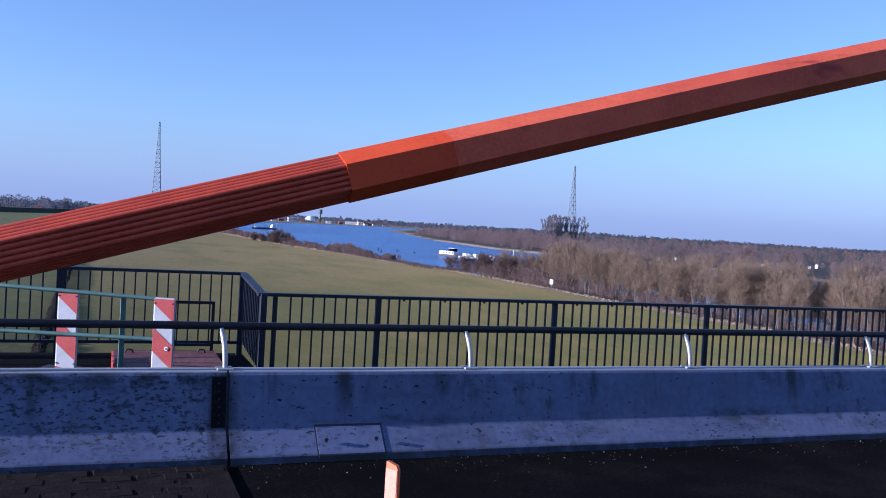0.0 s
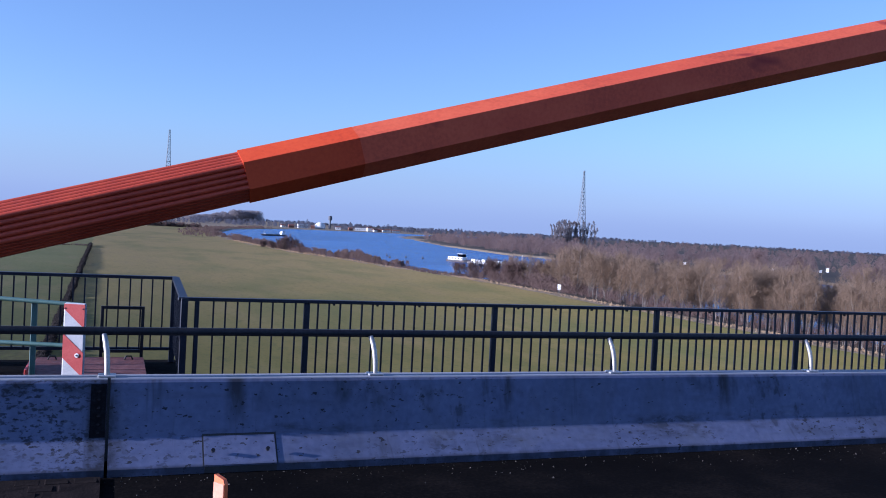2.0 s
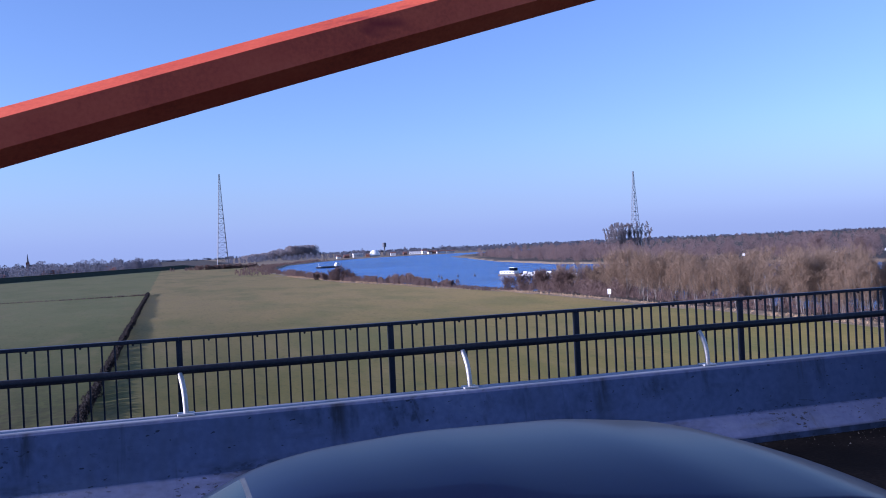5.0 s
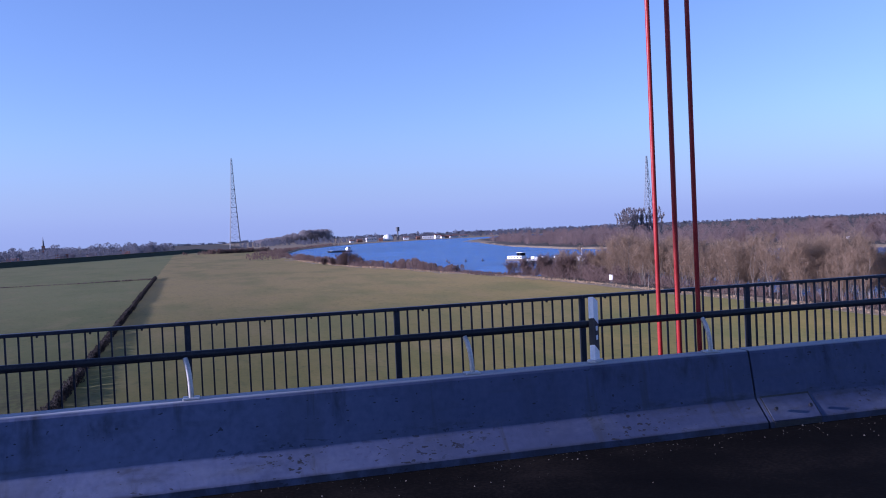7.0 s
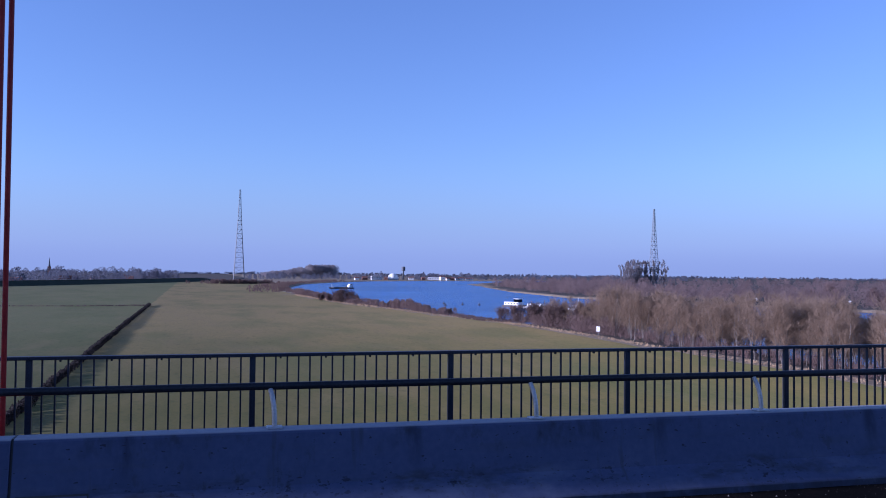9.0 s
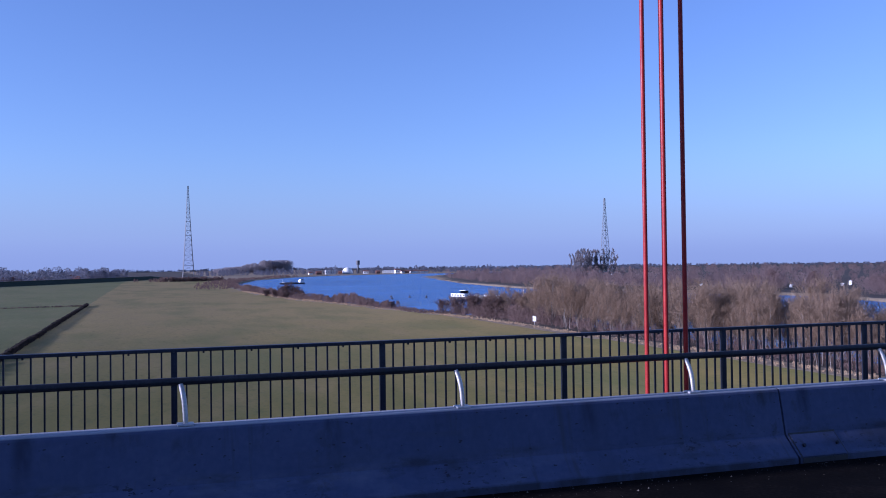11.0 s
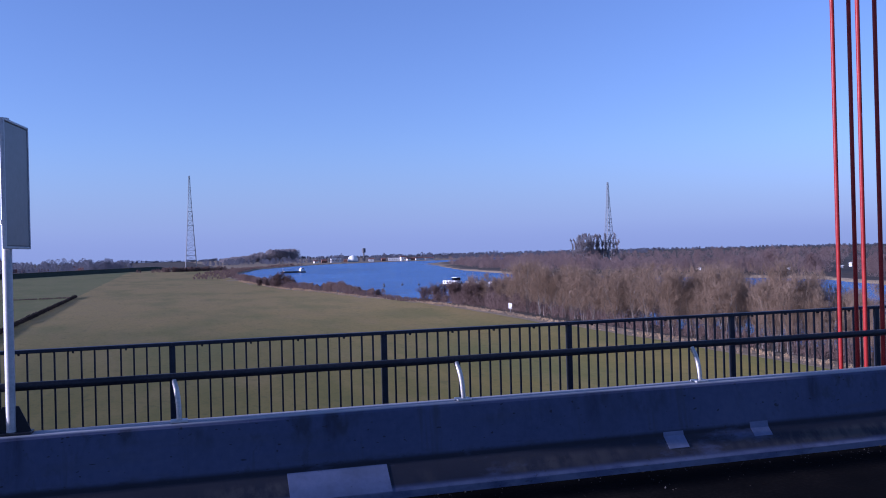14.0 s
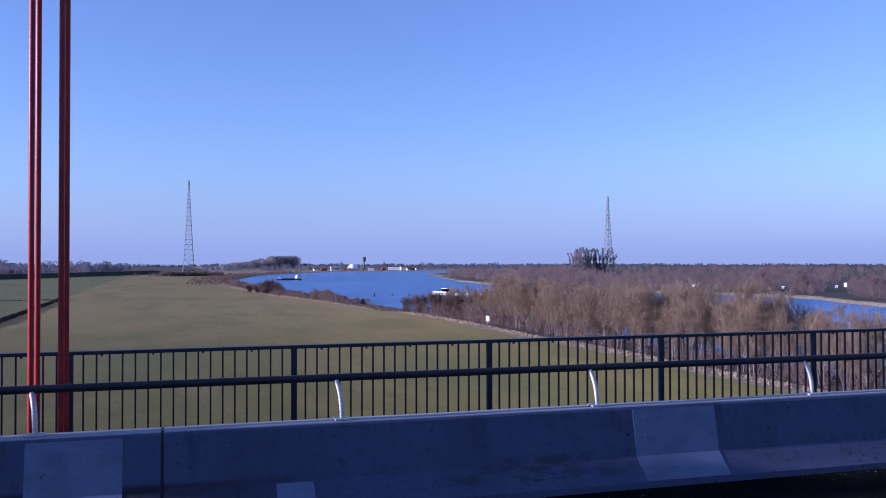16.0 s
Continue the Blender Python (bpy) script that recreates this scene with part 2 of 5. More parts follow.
rv = rt.nodes["Texture Coordinate"].outputs["Object"]
stained(M["pale_red"], [(blotch(rt, rv, 1.3, (0.8, 1.6, 1.6), 0.62, 0.68, 2.0), (0.20, 0.020, 0.024), 0.7), (blotch(rt, rv, 0.6, (0.5, 1, 1), 0.52, 0.66), (0.46, 0.055, 0.03), 0.5)])
M["meadow"] = surface("meadow", [(0.096, 0.094, 0.024), (0.120, 0.110, 0.029), (0.145, 0.122, 0.034), (0.176, 0.138, 0.042)], 22, 0.95, fine=3.5, spec=0.1, stretch=(1, .2, 1), matte=0.5)
M["pasture"] = surface("pasture", [(0.076, 0.083, 0.022), (0.098, 0.098, 0.027), (0.125, 0.112, 0.034)], 26, 0.95, fine=3.0, spec=0.1, stretch=(1, .3, 1), matte=0.5)
for key, dry_hazy in (("meadow", (0.306, 0.222, 0.085)), ("pasture", (0.185, 0.175, 0.066))):    # browner far out, haze put in its colour; worn brown and fresh green patches
    mt = M[key].node_tree
    mv = mt.nodes["Texture Coordinate"].outputs["Object"]
    ms = mt.nodes.new("ShaderNodeSeparateXYZ")
    tie(mt, mv, ms.inputs[0])
    near_left = times(mt, level(mt, ms.outputs["X"], -6, -12), level(mt, ms.outputs["Y"], 185, 95))
    stained(M[key], [(level(mt, ms.outputs["Y"], 70, 400), dry_hazy, 0.80), (times(mt, near_left, blotch(mt, mv, 0.9, (1, 0.7, 1), 0.46, 0.58, 6.0)), (0.034, 0.030, 0.015), 0.7),
                     (times(mt, near_left, blotch(mt, mv, 0.45, (1, 0.6, 1), 0.42, 0.60, 6.0)), (0.060, 0.048, 0.022), 0.75)])
    stained(M[key], [(blotch(mt, mv, 0.10, (1, 0.3, 1), 0.50, 0.68), (0.24, 0.172, 0.078), 0.35), (blotch(mt, mv, 0.035, (1, 0.35, 1), 0.48, 0.64), (0.105, 0.118, 0.036), 0.45),
                     (blotch(mt, mv, 0.6, (1, 0.5, 1), 0.56, 0.70, 6.0), (0.075, 0.078, 0.028), 0.5),
                     (blotch(mt, mv, 1.7, (1, 0.7, 1), 0.50, 0.66, 4.0), (0.068, 0.074, 0.026), 0.35)])
M["bank"] = surface("bank", [(0.15, 0.115, 0.08), (0.25, 0.195, 0.125), (0.37, 0.30, 0.21)], 3.0, 0.95, fine=0.5, spec=0.1)
# darker than the pasture: the dike slope's shade is mixed into the grass
M["shaded_dike_grass"] = surface("shaded_dike_grass", [(0.030, 0.036, 0.022), (0.042, 0.048, 0.028), (0.062, 0.064, 0.038)], 12, 0.95, fine=2.0, spec=0.05)
M["farland"] = surface("far_land", [(0.06, 0.052, 0.044), (0.085, 0.072, 0.058), (0.115, 0.098, 0.07)], 160, 0.95, fine=20, spec=0.1)
M["twig"] = surface("twig", [(0.197, 0.137, 0.090), (0.270, 0.194, 0.132), (0.348, 0.256, 0.180)], 6.0, 0.9, fine=0.8, spec=0.1, island=0.16, thin=0.4)
# haze over far poplars and copse is mixed into this pale grey
M["poplar"] = surface("hazy_poplar_twig", [(0.32, 0.29, 0.30), (0.38, 0.345, 0.35), (0.45, 0.41, 0.405)], 9, 0.9, fine=2.0, spec=0.1, island=0.06, thin=0.75)
M["scrub"] = surface("bare_scrub", [(0.106, 0.073, 0.065), (0.146, 0.101, 0.088), (0.190, 0.136, 0.114)], 9, 0.95, fine=1.5, spec=0.1, island=0.15, thin=0.3)
M["farwood"] = surface("far_wood", [(0.190, 0.138, 0.132), (0.262, 0.190, 0.172), (0.350, 0.255, 0.214)], 24, 0.95, detail=3.0, fine=30, spec=0.05, island=0.06, thin=0.65)
# bluish haze over the distant woods is put into their base colour
M["hazewood"] = surface("haze_tinted_wood", [(0.125, 0.128, 0.162), (0.160, 0.163, 0.198), (0.196, 0.198, 0.232)], 90, 0.95, fine=20, spec=0.05, island=0.06, thin=0.6)
M["bark"] = surface("bark", [(0.06, 0.05, 0.045), (0.13, 0.112, 0.095), (0.30, 0.275, 0.245)], 3.0, 0.9, bump=0.01, fine=0.2, island=0.25)


def water_material():
    m = surface("river_water", [(0.012, 0.066, 0.22), (0.028, 0.110, 0.33), (0.065, 0.185, 0.46)], 80, 0.25, fine=9, spec=0.4, stretch=(0.45, 1.0, 1))
    t = m.node_tree
    b = t.nodes["Principled BSDF"]
    tc = t.nodes.new("ShaderNodeTexCoord")
    n = t.nodes.new("ShaderNodeTexNoise")
    n.inputs["Scale"].default_value = 0.7
    n.inputs["Detail"].default_value = 5
    t.links.new(tc.outputs["Object"], n.inputs["Vector"])
    bp = t.nodes.new("ShaderNodeBump")
    bp.inputs["Distance"].default_value = 2.2
    t.links.new(n.outputs["Fac"], bp.inputs["Height"])
    t.links.new(bp.outputs[0], b.inputs["Normal"])
    return m


M["water"] = water_material()


# ---- mesh helpers ----
def mesh_of(name, verts, faces, mats, index=None, smooth=False):
    me = bpy.data.meshes.new(name)
    me.from_pydata(verts, [], faces)
    for m in (mats if isinstance(mats, (list, tuple)) else [mats]):
        me.materials.append(m)
    if index is not None:
        me.polygons.foreach_set("material_index", index)
    if smooth:
        me.polygons.foreach_set("use_smooth", [True] * len(me.polygons))
    me.update()
    return me


def part(name, data, parent, label="", at=None):
    """Links a mesh, or a bmesh with its material as a pair, as one object under a thing or part."""
    if isinstance(data, tuple):
        bm, mat = data
        me = bpy.data.meshes.new(name)
        bm.to_mesh(me)
        bm.free()
        me.materials.append(mat)
        data = me
    ob = new(name, data)
    ob.parent = parent
    if at is not None:
        ob.matrix_basis = at
    if label:
        tagged(ob, label)
    return ob


def thing(name, label, category, group="", kind="", at=(0, 0, 0)):
    ob = new(name)
    ob.empty_display_size = 0.2
    ob.location = at
    return tagged(ob, label, category, group, kind)


def box(x0, x1, y0, y1, z0, z1, bevel=0.0):
    bm = bmesh.new()
    bmesh.ops.create_cube(bm, size=1)
    for v in bm.verts:
        v.co = Vector((x0 + (v.co.x + .5) * (x1 - x0), y0 + (v.co.y + .5) * (y1 - y0), z0 + (v.co.z + .5) * (z1 - z0)))
    if bevel:
        bmesh.ops.bevel(bm, geom=bm.edges[:], offset=bevel, segments=1, affect="EDGES", profile=0.5)
    return bm


def tube(path, r, sides=8, caps=True, bm=None, r1=None):
    """A round bar along a list of points; r1: its radius at the far end."""
    bm = bm or bmesh.new()
    path = [Vector(p) for p in path]
    rings = []
    side = None
    for i, p in enumerate(path):
        d = (path[min(i + 1, len(path) - 1)] - path[max(i - 1, 0)]).normalized()
        if side is None:
            side = d.cross(Vector((0, 0, 1)) if abs(d.z) < 0.9 else Vector((0, 1, 0))).normalized()
        side = (side - d * side.dot(d)).normalized()
        up = d.cross(side)
        rad = r if r1 is None else r + (r1 - r) * i / (len(path) - 1)
        rings.append([bm.verts.new(p + (side * math.cos(a) + up * math.sin(a)) * rad) for a in (2 * math.pi * k / sides for k in range(sides))])
    for a, b in zip(rings, rings[1:]):
        for k in range(sides):
            f = bm.faces.new((a[k], a[(k + 1) % sides], b[(k + 1) % sides], b[k]))
            f.smooth = sides > 6
    if caps:
        bm.faces.new([bm.verts.new(v.co) for v in rings[0][::-1]])
        bm.faces.new([bm.verts.new(v.co) for v in rings[-1]])
    return bm


def strip(path, wide, deep):
    """A flat bar of square section along a path in the y-z plane."""
    bm = bmesh.new()
    path = [Vector(p) for p in path]
    rings = []
    for i, p in enumerate(path):
        d = (path[min(i + 1, len(path) - 1)] - path[max(i - 1, 0)]).normalized()
        n = Vector((0, d.z, -d.y))
        rings.append([bm.verts.new(p + Vector((sx * wide / 2, 0, 0)) + n * sy * deep / 2) for sx, sy in ((-1, -1), (1, -1), (1, 1), (-1, 1))])
    for a, b in zip(rings, rings[1:]):
        for k in range(4):
            bm.faces.new((a[k], a[(k + 1) % 4], b[(k + 1) % 4], b[k]))
    bm.faces.new(rings[0][::-1])
    bm.faces.new(rings[-1])
    bmesh.ops.recalc_face_normals(bm, faces=bm.faces[:])
    return bm


def extrude_x(profile, x0, x1, steps=1, jitter=0.0):
    """A closed (y, z) profile drawn out along x."""
    bm = bmesh.new()
    rows = []
    for i in range(steps + 1):
        x = x0 + (x1 - x0) * i / steps
        rows.append([bm.verts.new((x, y + random.uniform(-jitter, jitter), z + random.uniform(-jitter, jitter))) for y, z in profile])
    n = len(profile)
    for a, b in zip(rows, rows[1:]):
        for k in range(n):
            bm.faces.new((a[k], b[k], b[(k + 1) % n], a[(k + 1) % n]))
    bm.faces.new(rows[0])
    bm.faces.new(rows[-1][::-1])
    bmesh.ops.recalc_face_normals(bm, faces=bm.faces[:])
    return bm


# ---- river, land and horizon ----
GROUND, WATER = -18.6, -20.0


def left_bank(y):
    return np.interp(y, [-3000, 100, 300, 330, 365, 390, 466, 546, 780, 1100, 1422, 1700, 1902, 2042, 2120, 4800],
                     [168, 164, 160, 154, 141, 139, 133, 118, 104, 118, 173, 270, 377, 560, 900, 900])


def meadow_edge(y):
    return np.minimum(np.interp(y, [-3000, 100, 300, 390], [148, 144, 141, 134]), left_bank(y) - 11 * np.clip((np.asarray(y) - 350) / 60, 0, 1))


def right_bank(y):
    return np.interp(y, [-3000, 340, 400, 430, 486, 600, 726, 945, 1235, 1500, 1750, 1900, 2000, 4800],
                     [372, 372, 392, 405, 398, 362, 330, 354, 415, 475, 600, 800, 880, 880])


def hedge_x(y):
    return -8.0 - 0.009 * (y - 130)


def land():
    xs = np.unique(np.r_[-4800, np.arange(-4400, -600, 400), np.arange(-600, -60, 45), np.arange(-60, -24, 6), np.arange(-24, 6, 1.2), np.arange(6, 100, 8), np.arange(100, 175, 2.5),
                         np.arange(175, 300, 10), np.arange(300, 420, 4), np.arange(420, 900, 30), np.arange(900, 4801, 300)])
    ys = np.unique(np.r_[-4800, np.arange(-4400, -200, 600), np.arange(-200, 60, 20), np.arange(60, 900, 6), np.arange(517, 532, 1.0), np.arange(900, 2100, 25), np.arange(2100, 4801, 300)])
    X, Y = np.meshgrid(xs, ys)
    inside = np.minimum(X - left_bank(Y), right_bank(Y) - X)       # metres into the river
    wob = np.array([[noise.noise(Vector((x * .05, y * .05, 0))) for x in xs] for y in ys])
    inside = inside + wob * 3
    fall = np.clip((inside + 2.5) / 6, 0, 1)
    Z = GROUND - 3.2 * fall * fall * (3 - 2 * fall) + wob * 0.25 * (np.abs(X) < 900)
    along = np.clip((548 - Y) / 12, 0, 1) * np.clip((Y - 40) / 12, 0, 1)
    Z -= 0.3 * np.exp(-((X - hedge_x(Y) - 1.8) / 1.6) ** 2) * along
    Z -= 1.0 * np.exp(-((Y - 524) / 1.3) ** 2) * (X < -11) * (X > -500)
    verts = np.stack([X, Y, Z], -1).reshape(-1, 3).tolist()
    nx, ny = len(xs), len(ys)
    faces, idx = [], []
    for j in range(ny - 1):
        for i in range(nx - 1):
            a = j * nx + i
            faces.append((a, a + 1, a + nx + 1, a + nx))
            x, y = (xs[i] + xs[i + 1]) / 2, (ys[j] + ys[j + 1]) / 2
            d = inside[j, i]
            if y < 335 and meadow_edge(y) + 4 < x < left_bank(y) + 40:
                idx.append(3)
            elif d > -4 or meadow_edge(y) - 3.5 < x < left_bank(y) + 5:
                idx.append(2)
            elif y > 1720 or x > 150 or y < -400:
                idx.append(3)
            elif x < hedge_x(y):
                idx.append(1)
            else:
                idx.append(0)
    ob = new("ground", mesh_of("ground", verts, faces, [M["meadow"], M["pasture"], M["bank"], M["farland"]], idx, smooth=True))
    tagged(ob, "flat winter floodplain meadow, olive green and brown", "ground", kind="structure")
    w = new("water", mesh_of("water", [(-200, -4700, WATER), (4700, -4700, WATER), (4700, 4700, WATER), (-200, 4700, WATER)], [(0, 1, 2, 3)], M["water"]))
    tagged(w, "wide blue rippled river between low banks", "river", kind="structure")


land()

# ---- bridge deck ----
X0, X1 = -60.0, 130.0
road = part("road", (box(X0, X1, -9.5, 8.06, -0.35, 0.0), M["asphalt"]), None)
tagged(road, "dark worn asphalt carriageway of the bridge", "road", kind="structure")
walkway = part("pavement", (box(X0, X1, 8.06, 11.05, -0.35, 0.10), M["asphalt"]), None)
tagged(walkway, "grey asphalt cycle path behind the concrete barrier", "pavement", kind="structure")
girder = part("girder", (box(X0, X1, -9.3, 11.0, -3.2, -0.36), M["red"]), None)
tagged(girder, "red painted steel box girder under the bridge deck", "girder", kind="structure")

JOINTS = [-45.4, -30.2, -15.0, 0.21, 15.49, 31.255, 46.41, 61.6, 76.8, 92.0]
PROFILE = [(7.50, 0.0), (7.50, 0.06), (7.71, 0.26), (7.80, 0.70), (7.82, 0.73), (8.02, 0.73), (8.05, 0.70), (8.06, 0.0)]


def barrier(x0, x1):
    b = thing("concrete_barrier", "weathered grey concrete safety barrier with dark stains", "barrier", "barrier units")
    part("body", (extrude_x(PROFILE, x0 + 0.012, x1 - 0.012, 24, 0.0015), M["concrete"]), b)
    return b


for a, b in zip(JOINTS, JOINTS[1:]):
    barrier(a, b)

BAY = 2.525
RAIL_Y, RAIL_Z = 8.0, 1.10


def handrail():
    h = thing("barrier_handrail", "dark steel tube handrail on curved posts on top of the barrier", "handrail")
    part("rail", (tube([(X0, RAIL_Y, RAIL_Z), (X1, RAIL_Y, RAIL_Z)], 0.035, 10), M["rail"]), h)
    bm = tube([(0, 7.90, 0.735), (0, 7.902, 0.80), (-0.003, 7.908, 0.87), (-0.009, 7.922, 0.94), (-0.02, 7.945, 1.01), (-0.036, 7.98, 1.075)], 0.023, 12)
    me = bpy.data.meshes.new("post")
    bm.to_mesh(me)
    bm.free()
    me.materials.append(M["post"])
    bm = box(-0.07, 0.07, 7.85, 7.97, 0.732, 0.75, 0.004)
    foot = bpy.data.meshes.new("foot_plate")
    bm.to_mesh(foot)
    bm.free()
    foot.materials.append(M["zinc"])
    for k in range(-12, 40):
        x = k * BAY - (0.03 if k else -0.19)
        p = part("post", me, h, "pale galvanised curved post", pose(x, 0, 0))
        part("foot_plate", foot, p)


handrail()

FENCE_Y, FENCE_TOP = 10.884, 1.124


def railing_bay():
    s = thing("railing_section", "dark blue-grey steel railing section with thin upright bars", "railing", "walkway railing sections")
    part("post", (box(-0.035, 0.035, FENCE_Y - 0.03, FENCE_Y + 0.03, 0.10, FENCE_TOP - 0.03, 0.004), M["fence"]), s)
    part("top_rail", (box(0.0, BAY, FENCE_Y - 0.045, FENCE_Y + 0.045, FENCE_TOP - 0.03, FENCE_TOP + 0.012, 0.006), M["fence"]), s)
    part("bottom_rail", (box(0.036, BAY - 0.036, FENCE_Y - 0.02, FENCE_Y + 0.02, 0.18, 0.21), M["fence"]), s)
    me = bpy.data.meshes.new("bar")
    bm = box(-0.0095, 0.0095, FENCE_Y - 0.013, FENCE_Y + 0.013, 0.21, FENCE_TOP - 0.03)
    bm.to_mesh(me)
    bm.free()
    me.materials.append(M["fence"])
    for k in range(1, 18):
        part("bar", me, s, "", pose(k * BAY / 18, 0, 0))
    nut = bpy.data.meshes.new("bolt")
    bm = box(-0.011, 0.011, FENCE_Y - 0.030, FENCE_Y + 0.012, FENCE_TOP - 0.052, FENCE_TOP - 0.029, 0.003)
    bm.to_mesh(nut)
    bm.free()
    nut.materials.append(M["rail"])
    for k in (2, 6, 10, 14):
        part("bolt", nut, s, "", pose((k + 0.4) * BAY / 18, 0, 0))
    return s


FENCE_X = -0.067
first = railing_bay()
first.location.x = FENCE_X + BAY
for k in range(2, 36):
    copy_thing(first, pose(FENCE_X + k * BAY, 0, 0))

# ---- suspension cable and hangers ----
CABLE_Y, SLOPE = 8.495, 0.293


def cable_z(x):
    return 2.105 + SLOPE * x - 0.0011 * max(0.0, x - 4) ** 2


def hexagon(s):
    return [(math.cos(radians(90 + 60 * k)) * s, math.sin(radians(90 + 60 * k)) * s) for k in range(6)]


def along_cable(profile, xs):
    bm = bmesh.new()
    rows = []
    tilt = math.atan(SLOPE)
    for x in xs:
        rows.append([bm.verts.new((x - z * math.sin(tilt), CABLE_Y + y, cable_z(x) + z * math.cos(tilt))) for y, z in profile])
    n = len(profile)
    for a, b in zip(rows, rows[1:]):
        for k in range(n):
            bm.faces.new((a[k], a[(k + 1) % n], b[(k + 1) % n], b[k]))
    bm.faces.new(rows[0][::-1])
    bm.faces.new(rows[-1])
    bmesh.ops.recalc_face_normals(bm, faces=bm.faces[:])
    return bm


def main_cable():
    c = thing("suspension_cable", "thick orange-red painted six-sided main cable of a suspension bridge", "bridge cable")
    part("core", (along_cable(hexagon(0.20), [-7.0, 1.36]), M["rope"]), c)
    tilt = math.atan(SLOPE)
    corners = hexagon(0.208)
    for (y0, z0), (y1, z1) in zip(corners, corners[1:] + corners[:1]):
        for j in range(4):
            y, z = y0 + (y1 - y0) * j / 4, z0 + (z1 - z0) * j / 4
            ends = [(x - z * math.sin(tilt), CABLE_Y + y, cable_z(x) + z * math.cos(tilt)) for x in (-7.0, 1.34)]
            part("strand", (tube(ends, 0.028, 8), M["strand"]), c, "red painted wire rope")
    part("fresh_wrapping", (along_cable(hexagon(0.25), [1.30, 2.37]), M["red"]), c, "smooth bright orange-red wrapping")
    part("wrapping", (along_cable(hexagon(0.249), [2.36, 6, 10, 16, 24, 34, 46, 60]), M["pale_red"]), c, "smooth faded pink-red wrapping")


main_cable()


def hanger(x):
    h = thing("hanger", "four upright red steel hanger ropes between deck and main cable", "hanger rope", "hangers", at=(x, CABLE_Y, 0))
    top = cable_z(x)
    for dx in (-0.12, 0.12):
        for dy in (-0.20, 0.20):
            part("rope", (tube([(dx, dy, 0.05), (dx, dy, top)], 0.025, 12), M["rope"]), h)
    part("anchor_plate", (box(-0.26, 0.26, -0.26, 0.26, 0.10, 0.22, 0.01), M["red"]), h)


for hx in (15.12, 30.33, 45.45):
    hanger(hx)


# ---- more materials ----
M["black"] = surface("black_rubber", [(0.012, 0.012, 0.013), (0.02, 0.02, 0.022), (0.035, 0.034, 0.034)], 0.3, 0.6, fine=0.03)
M["white"] = surface("white_paint", [(0.62, 0.62, 0.60), (0.76, 0.76, 0.74), (0.82, 0.82, 0.80)], 0.25, 0.5, fine=0.02)
M["orange"] = surface("orange_plastic", [(0.72, 0.13, 0.03), (0.80, 0.19, 0.06)], 0.2, 0.5, fine=0.02)
M["pale_orange"] = surface("worn_reflective_film", [(0.56, 0.22, 0.13), (0.64, 0.28, 0.17), (0.70, 0.35, 0.23)], 0.15, 0.45, fine=0.02)
M["beacon_red"] = surface("beacon_red", [(0.52, 0.035, 0.025), (0.66, 0.06, 0.045)], 0.2, 0.4, fine=0.02)
M["film_white"] = surface("worn_white_film", [(0.34, 0.35, 0.37), (0.44, 0.45, 0.46), (0.52, 0.52, 0.52)], 0.2, 0.45, fine=0.02)
M["film_red"] = surface("worn_red_film", [(0.34, 0.05, 0.045), (0.44, 0.075, 0.065), (0.50, 0.11, 0.09)], 0.2, 0.45, fine=0.02)
M["green"] = surface("green_paint", [(0.050, 0.105, 0.094), (0.070, 0.145, 0.128), (0.11, 0.19, 0.17)], 0.3, 0.5, fine=0.02)
M["tar"] = surface("tarred_steel", [(0.004, 0.004, 0.005), (0.009, 0.009, 0.011), (0.02, 0.02, 0.024)], 0.1, 0.9, fine=0.02, spec=0.08)
M["rust"] = surface("red_oxide_steel", [(0.045, 0.013, 0.013), (0.125, 0.036, 0.031), (0.24, 0.095, 0.072)], 0.25, 0.7, bump=0.004, fine=0.03)
M["alu"] = surface("grey_aluminium", [(0.20, 0.21, 0.22), (0.27, 0.28, 0.29), (0.33, 0.34, 0.35)], 0.3, 0.5, metal=0.3, fine=0.03)
M["sign_back"] = surface("sign_back", [(0.045, 0.05, 0.055), (0.07, 0.075, 0.08), (0.10, 0.105, 0.11)], 0.3, 0.5, metal=0.2, fine=0.03)
# face of the sign darkened: its shade is part of this grey
M["sign_face"] = surface("sign_face", [(0.10, 0.105, 0.115), (0.14, 0.145, 0.155)], 0.4, 0.4, fine=0.05)
M["patch"] = surface("repair_mortar", [(0.104, 0.122, 0.202), (0.128, 0.150, 0.238), (0.156, 0.177, 0.268)], 0.5, 0.8, bump=0.001, fine=0.04)
tp = M["patch"].node_tree
tv = tp.nodes["Texture Coordinate"].outputs["Object"]
stained(M["patch"], [(blotch(tp, tv, 16.0, (0.7, 1, 1.1), 0.69, 0.72, 2.0), (0.03, 0.03, 0.04), 0.7), (blotch(tp, tv, 2.2, (1, 1, 1.6), 0.48, 0.70, 5.0), (0.07, 0.085, 0.12), 0.55)])
M["car_paint"] = surface("dark_blue_car_paint", [(0.0008, 0.0032, 0.022), (0.0012, 0.0048, 0.030)], 1.0, 0.28, fine=0.1, coat=0.1, spec=0.15)
M["car_paint"].node_tree.nodes["Principled BSDF"].inputs["IOR"].default_value = 1.25
M["glass"] = surface("tinted_glass", [(0.0008, 0.0015, 0.004), (0.001, 0.002, 0.006)], 0.5, 0.12, fine=0.2, spec=0.3)
M["glass"].node_tree.nodes["Principled BSDF"].inputs["IOR"].default_value = 1.3
M["sticker"] = surface("yellow_sticker", [(0.55, 0.50, 0.10), (0.65, 0.60, 0.15)], 0.1, 0.5, fine=0.02)
